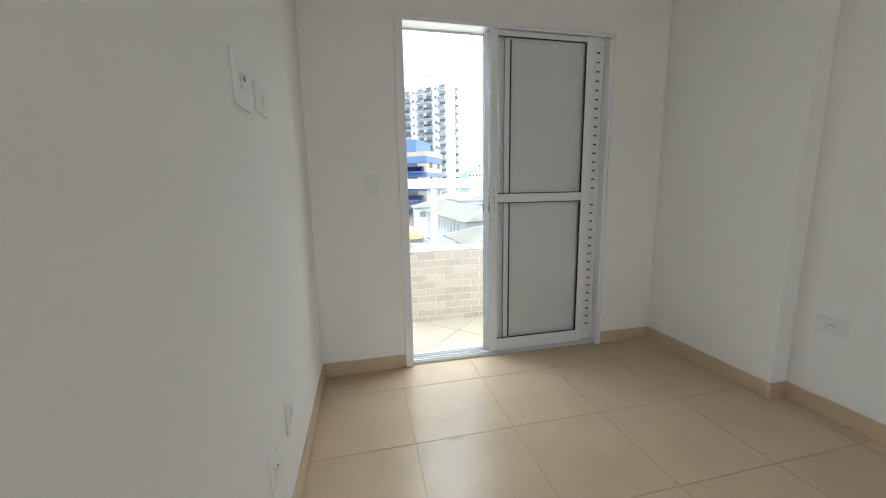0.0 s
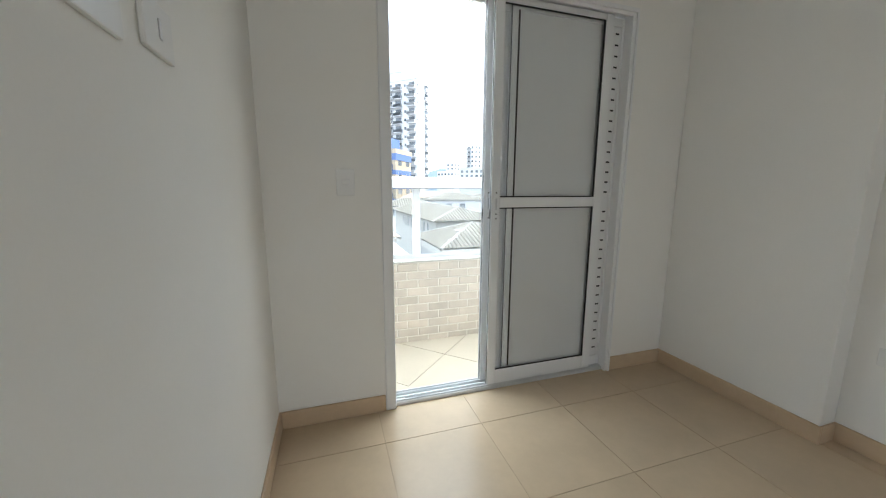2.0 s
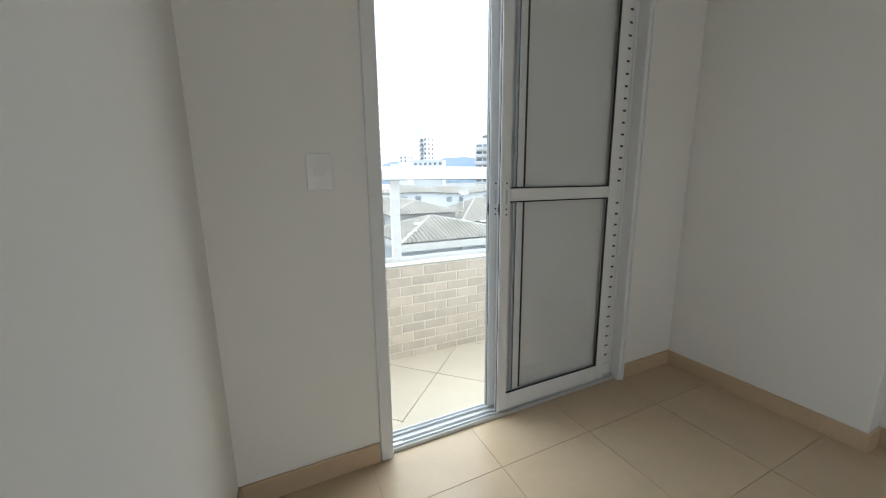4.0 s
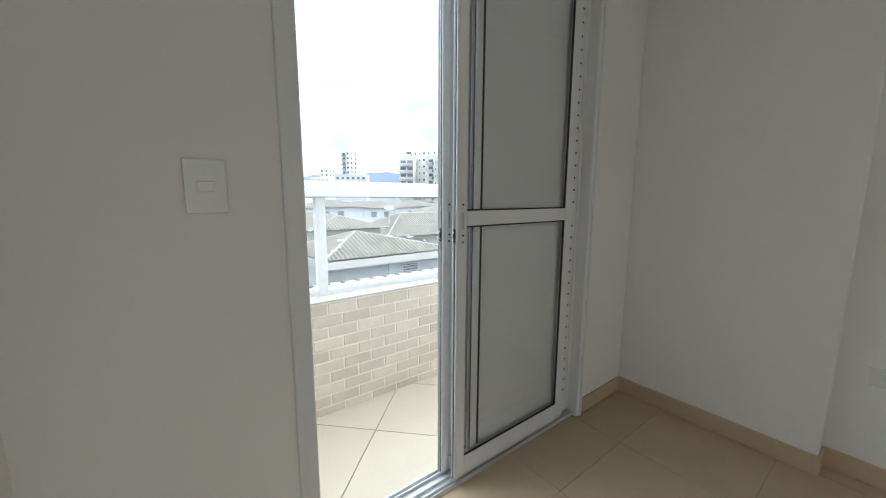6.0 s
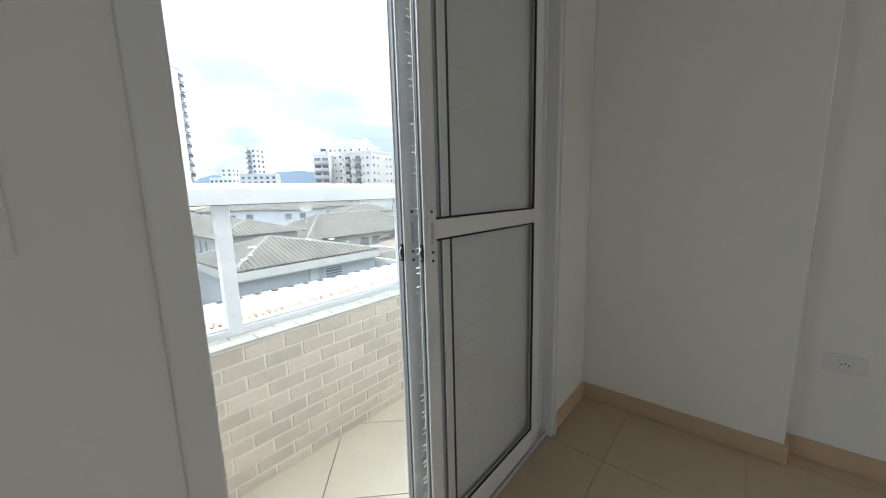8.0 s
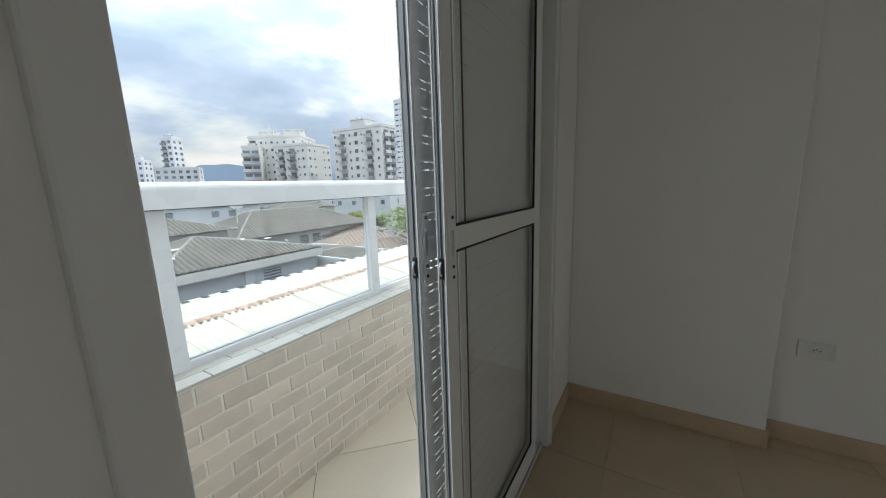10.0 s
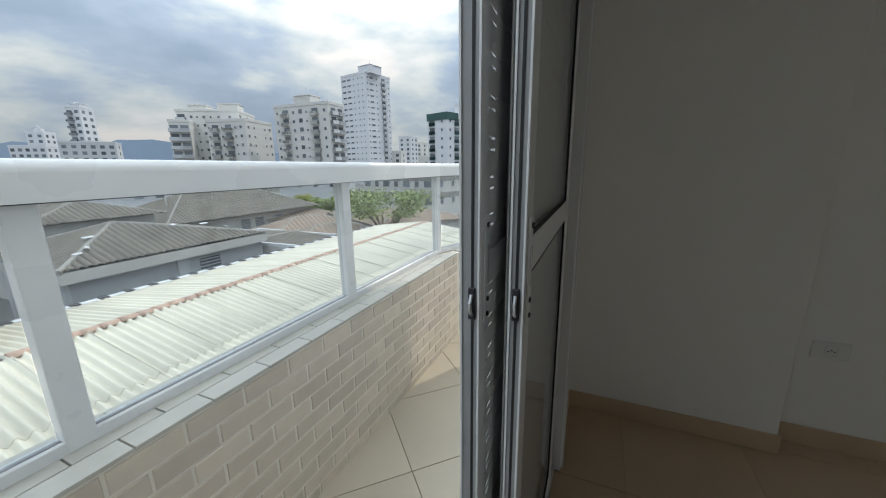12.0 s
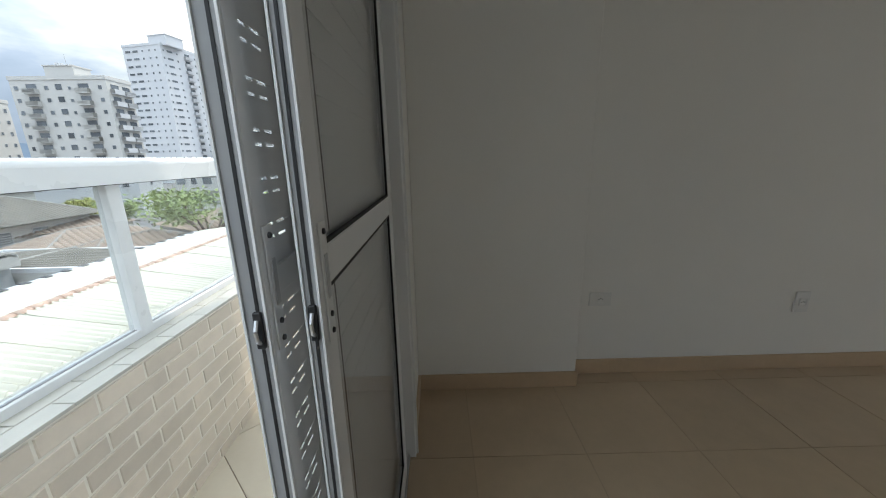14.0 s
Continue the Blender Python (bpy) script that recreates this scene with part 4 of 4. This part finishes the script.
# blocks behind the glass
tower("pale four-storey block with grey bands", 65.0, 58, 34, 15.5, 12, rise(-0.9, 58), M_BEIGEB, face(WIN, WINS, WIN, WINS, WIN, WINS, WIN), face(WIN, WINS, WIN), z0=-7, floor_h=2.8, bands=M_RIDGE)
tower("grey-blue low block with small windows", 50.5, 75, 20, 13, 10, rise(-0.9, 75), M_GREYB, face(WINS, WINS, WINS, WINS), face(WINS,), z0=-7)
tower("pale low block beside the street", 43.0, 90, 25, 12, 10, rise(-0.9, 90), M_CREAMB, face(WINS, WINS, WINS), face(WINS, WINS), z0=-7)

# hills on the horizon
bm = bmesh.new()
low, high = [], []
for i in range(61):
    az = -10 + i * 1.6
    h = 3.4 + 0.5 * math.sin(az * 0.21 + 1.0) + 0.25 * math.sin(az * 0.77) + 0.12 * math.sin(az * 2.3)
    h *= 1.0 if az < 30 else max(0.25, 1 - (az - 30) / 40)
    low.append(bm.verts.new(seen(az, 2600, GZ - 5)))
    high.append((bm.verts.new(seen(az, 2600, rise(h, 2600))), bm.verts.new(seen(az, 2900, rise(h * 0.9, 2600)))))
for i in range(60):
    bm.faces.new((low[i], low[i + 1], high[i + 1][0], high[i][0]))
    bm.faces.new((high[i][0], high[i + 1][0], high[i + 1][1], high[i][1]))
structure("backdrop", bm, M_HILL, "hills on the horizon, blue haze put into their colour", "hills")


# ---- trees ----
def tree(label, at, height, spread, leaves, mat, seed, flat=0.55):
    r = random.Random(seed)
    t = thing("tree", label, "tree", pose(*at))
    bm = bmesh.new()
    tube(bm, (0, 0, 0), (0.1, 0.05, height * 0.45), 0.24, 0.17)
    tips = []
    for i in range(9):
        a = i * 2 * math.pi / 9 + r.uniform(-0.3, 0.3)
        d = spread * r.uniform(0.45, 0.95)
        mid = Vector((0.45 * d * math.cos(a), 0.45 * d * math.sin(a), height * r.uniform(0.6, 0.72)))
        end = Vector((d * math.cos(a), d * math.sin(a), height * r.uniform(0.72, 0.98)))
        tube(bm, (0.1, 0.05, height * r.uniform(0.36, 0.45)), mid, 0.11, 0.07, 7)
        tube(bm, mid, end, 0.07, 0.025, 6)
        tips += [mid.lerp(end, k) for k in (0.35, 0.7, 1.0)]
        for _ in range(2):
            e2 = end + Vector((r.uniform(-1, 1), r.uniform(-1, 1), r.uniform(-0.2, 0.6))) * spread * 0.22
            tube(bm, mid.lerp(end, 0.6), e2, 0.04, 0.015, 5)
            tips.append(e2)
    part("trunk", bm, M_BARK, t)
    bm = bmesh.new()
    for tip in tips:
        c = spread * r.uniform(0.24, 0.42)
        for _ in range(leaves // len(tips)):
            v = Vector((r.gauss(0, 0.5), r.gauss(0, 0.5), r.gauss(0, 0.4) * flat)) * c
            s = r.uniform(0.09, 0.2)
            q = Euler((r.uniform(-0.9, 0.9), r.uniform(-0.9, 0.9), r.uniform(0, 6.28))).to_matrix()
            pts = [bm.verts.new(tip + v + q @ Vector(p)) for p in ((-s, 0, 0), (0, -s * 0.5, 0.02), (s, 0, 0), (0, s * 0.5, 0.02))]
            bm.faces.new(pts)
    crown = part("crown", bm, mat, t, "open crown of many small leaves")
    tagged(crown, kind="stuff")
    return t


x, y, _ = seen(57.0, 30)
tree("spreading street tree with an open green crown", (x, y, GZ), 6.3, 3.7, 3400, M_LEAF, 3, 0.4)
x, y, _ = seen(44.8, 50)
tree("round yellow-green garden bush beyond the roofs", (x, y, GZ), 4.8, 1.25, 2600, M_BUSH, 5, 0.9)
x, y, _ = seen(48.0, 52)
tree("dark green garden tree beyond the roofs", (x, y, GZ), 4.2, 1.9, 3500, M_LEAF, 8, 0.8)

# ---- tiles, bricks and cap pieces ----
T, G = 0.4735, 0.0034
tile_mesh = {}


def tile_piece(name, poly, parent, mat, z, depth):
    cx, cy = sum(p[0] for p in poly) / len(poly), sum(p[1] for p in poly) / len(poly)
    if area(poly) < 0.0008:
        return
    key = (name, *[round(c, 4) for p in poly for c in (p[0] - cx, p[1] - cy)])
    if key not in tile_mesh:
        ring = [(p[0] - cx, p[1] - cy) for p in poly]
        if sum(a[0] * b[1] - b[0] * a[1] for a, b in zip(ring, ring[1:] + ring[:1])) < 0:
            ring = ring[::-1]
        bm = prism(bmesh.new(), ring, -depth, -0.0012)
        top = [f for f in bm.faces if all(v.co.z > -0.002 for v in f.verts)]
        bmesh.ops.inset_region(bm, faces=top, thickness=0.0015)
        for v in top[0].verts:
            v.co.z = 0.0
        tile_mesh[key] = mesh_of(name, bm, mat)
    piece(name, tile_mesh[key], parent, Matrix.Translation((cx, cy, z)))


for i in range(-2, 5):
    for j in range(-9, 2):
        x, y = 0.31 + i * T, 2.0 + (j - 1) * T
        p = [(x + G / 2, y + G / 2), (x + T - G / 2, y + G / 2), (x + T - G / 2, y + T - G / 2), (x + G / 2, y + T - G / 2)]
        for h in ((-1, 0, -X0 - 0.001), (1, 0, X1 - 0.001), (0, -1, -Y0), (0, 1, FT - 0.001)):
            p = clip(p, h)
        if len(p) < 3:
            continue
        if max(a[1] for a in p) > Y1 - 0.001 and (min(a[0] for a in p) < D0 or max(a[0] for a in p) > D1):
            xa, xb, yc = min(a[0] for a in p), max(a[0] for a in p), min(a[1] for a in p)
            p = clip(p, (0, 1, Y1 - 0.001))
            if xa < J0 < xb:      # cut round the foot of the jamb
                p = [(xa, yc), (xb, yc), (xb, FT - 0.001), (J0, FT - 0.001), (J0, Y1 - 0.001), (xa, Y1 - 0.001)]
        if len(p) > 2:
            tile_piece("tile", p, floor, M_TILE, 0.0, 0.006)

H = T * math.sqrt(2)
for i in range(-5, 8):
    for j in range(-4, 5):
        cx, cy = 0.852 + i * H / 2, 2.80 + j * H / 2
        if (i + j) % 2 == 0:
            continue
        r = H / 2 - G * 0.9
        p = [(cx - r, cy), (cx, cy - r), (cx + r, cy), (cx, cy + r)]
        for h in ((-1, 0, -XL), (0, -1, -YO), (0, 1, PY + 0.005), (-uy, ux, -uy * XB + ux * PY)):
            p = clip(p, h)
        if len(p) > 2:
            tile_piece("tile", p, bal, M_BTILE, BZ, 0.006)

full, half = brick_mesh(BW), brick_mesh(BW / 2 - 0.004)
for r in range(10):
    z = CAPZ - 0.014 - (r + 1) * BR + 0.004
    off = 0.730 if r % 2 == 0 else 0.808
    k0 = int((XL - off) / BP)
    for k in range(k0, 13):
        x = off + k * BP + 0.004
        if x + BW > XB:
            if x + BW / 2 < XB:
                piece("brick", half, parapet, pose(x, PY - 0.004, z))
            continue
        piece("brick", full, parapet, pose(x, PY - 0.004, z))
    for k in range(5):
        s = 0.01 + (BP / 2 if r % 2 else 0) + k * BP
        piece("brick", full, parapet, pose(XB + s * ux + 0.004 * uy, PY + s * uy - 0.004 * ux, z, 0, 0, math.degrees(BEND)))


def cap_mesh(w, d):
    bm = boxes((0, w, 0, d, 0, 0.010))
    bmesh.ops.bevel(bm, geom=[e for e in bm.edges if all(v.co.z > 0.009 for v in e.verts)], offset=0.001, segments=1, affect="EDGES")
    return mesh_of("cap_tile", bm, M_CAP)


CW = 0.178
caps = [cap_mesh(CW - 0.004, 0.064), cap_mesh(CW - 0.004, 0.077), cap_mesh(CW - 0.004, 0.07)]
for row, (y, o) in enumerate(((PY - 0.006, 0.0), (PY + 0.061, 0.55), (PY + 0.141, 0.2))):
    for k in range(-30, 16):
        x = XB - 0.03 + (o - 15 + k) * CW
        if x < XL or x + CW > XB + 0.02 + 0.03 * row:
            continue
        piece("cap_tile", caps[row], parapet, pose(x, y, CAPZ - 0.008))
    for k in range(6):
        s = 0.02 + 0.05 * row + k * CW
        d = -0.006 + (0, 0.067, 0.147)[row]
        if s + CW < ENDL + 0.1:
            piece("cap_tile", caps[row], parapet, pose(XB + s * ux - d * uy, PY + s * uy + d * ux, CAPZ - 0.008, 0, 0, math.degrees(BEND)))
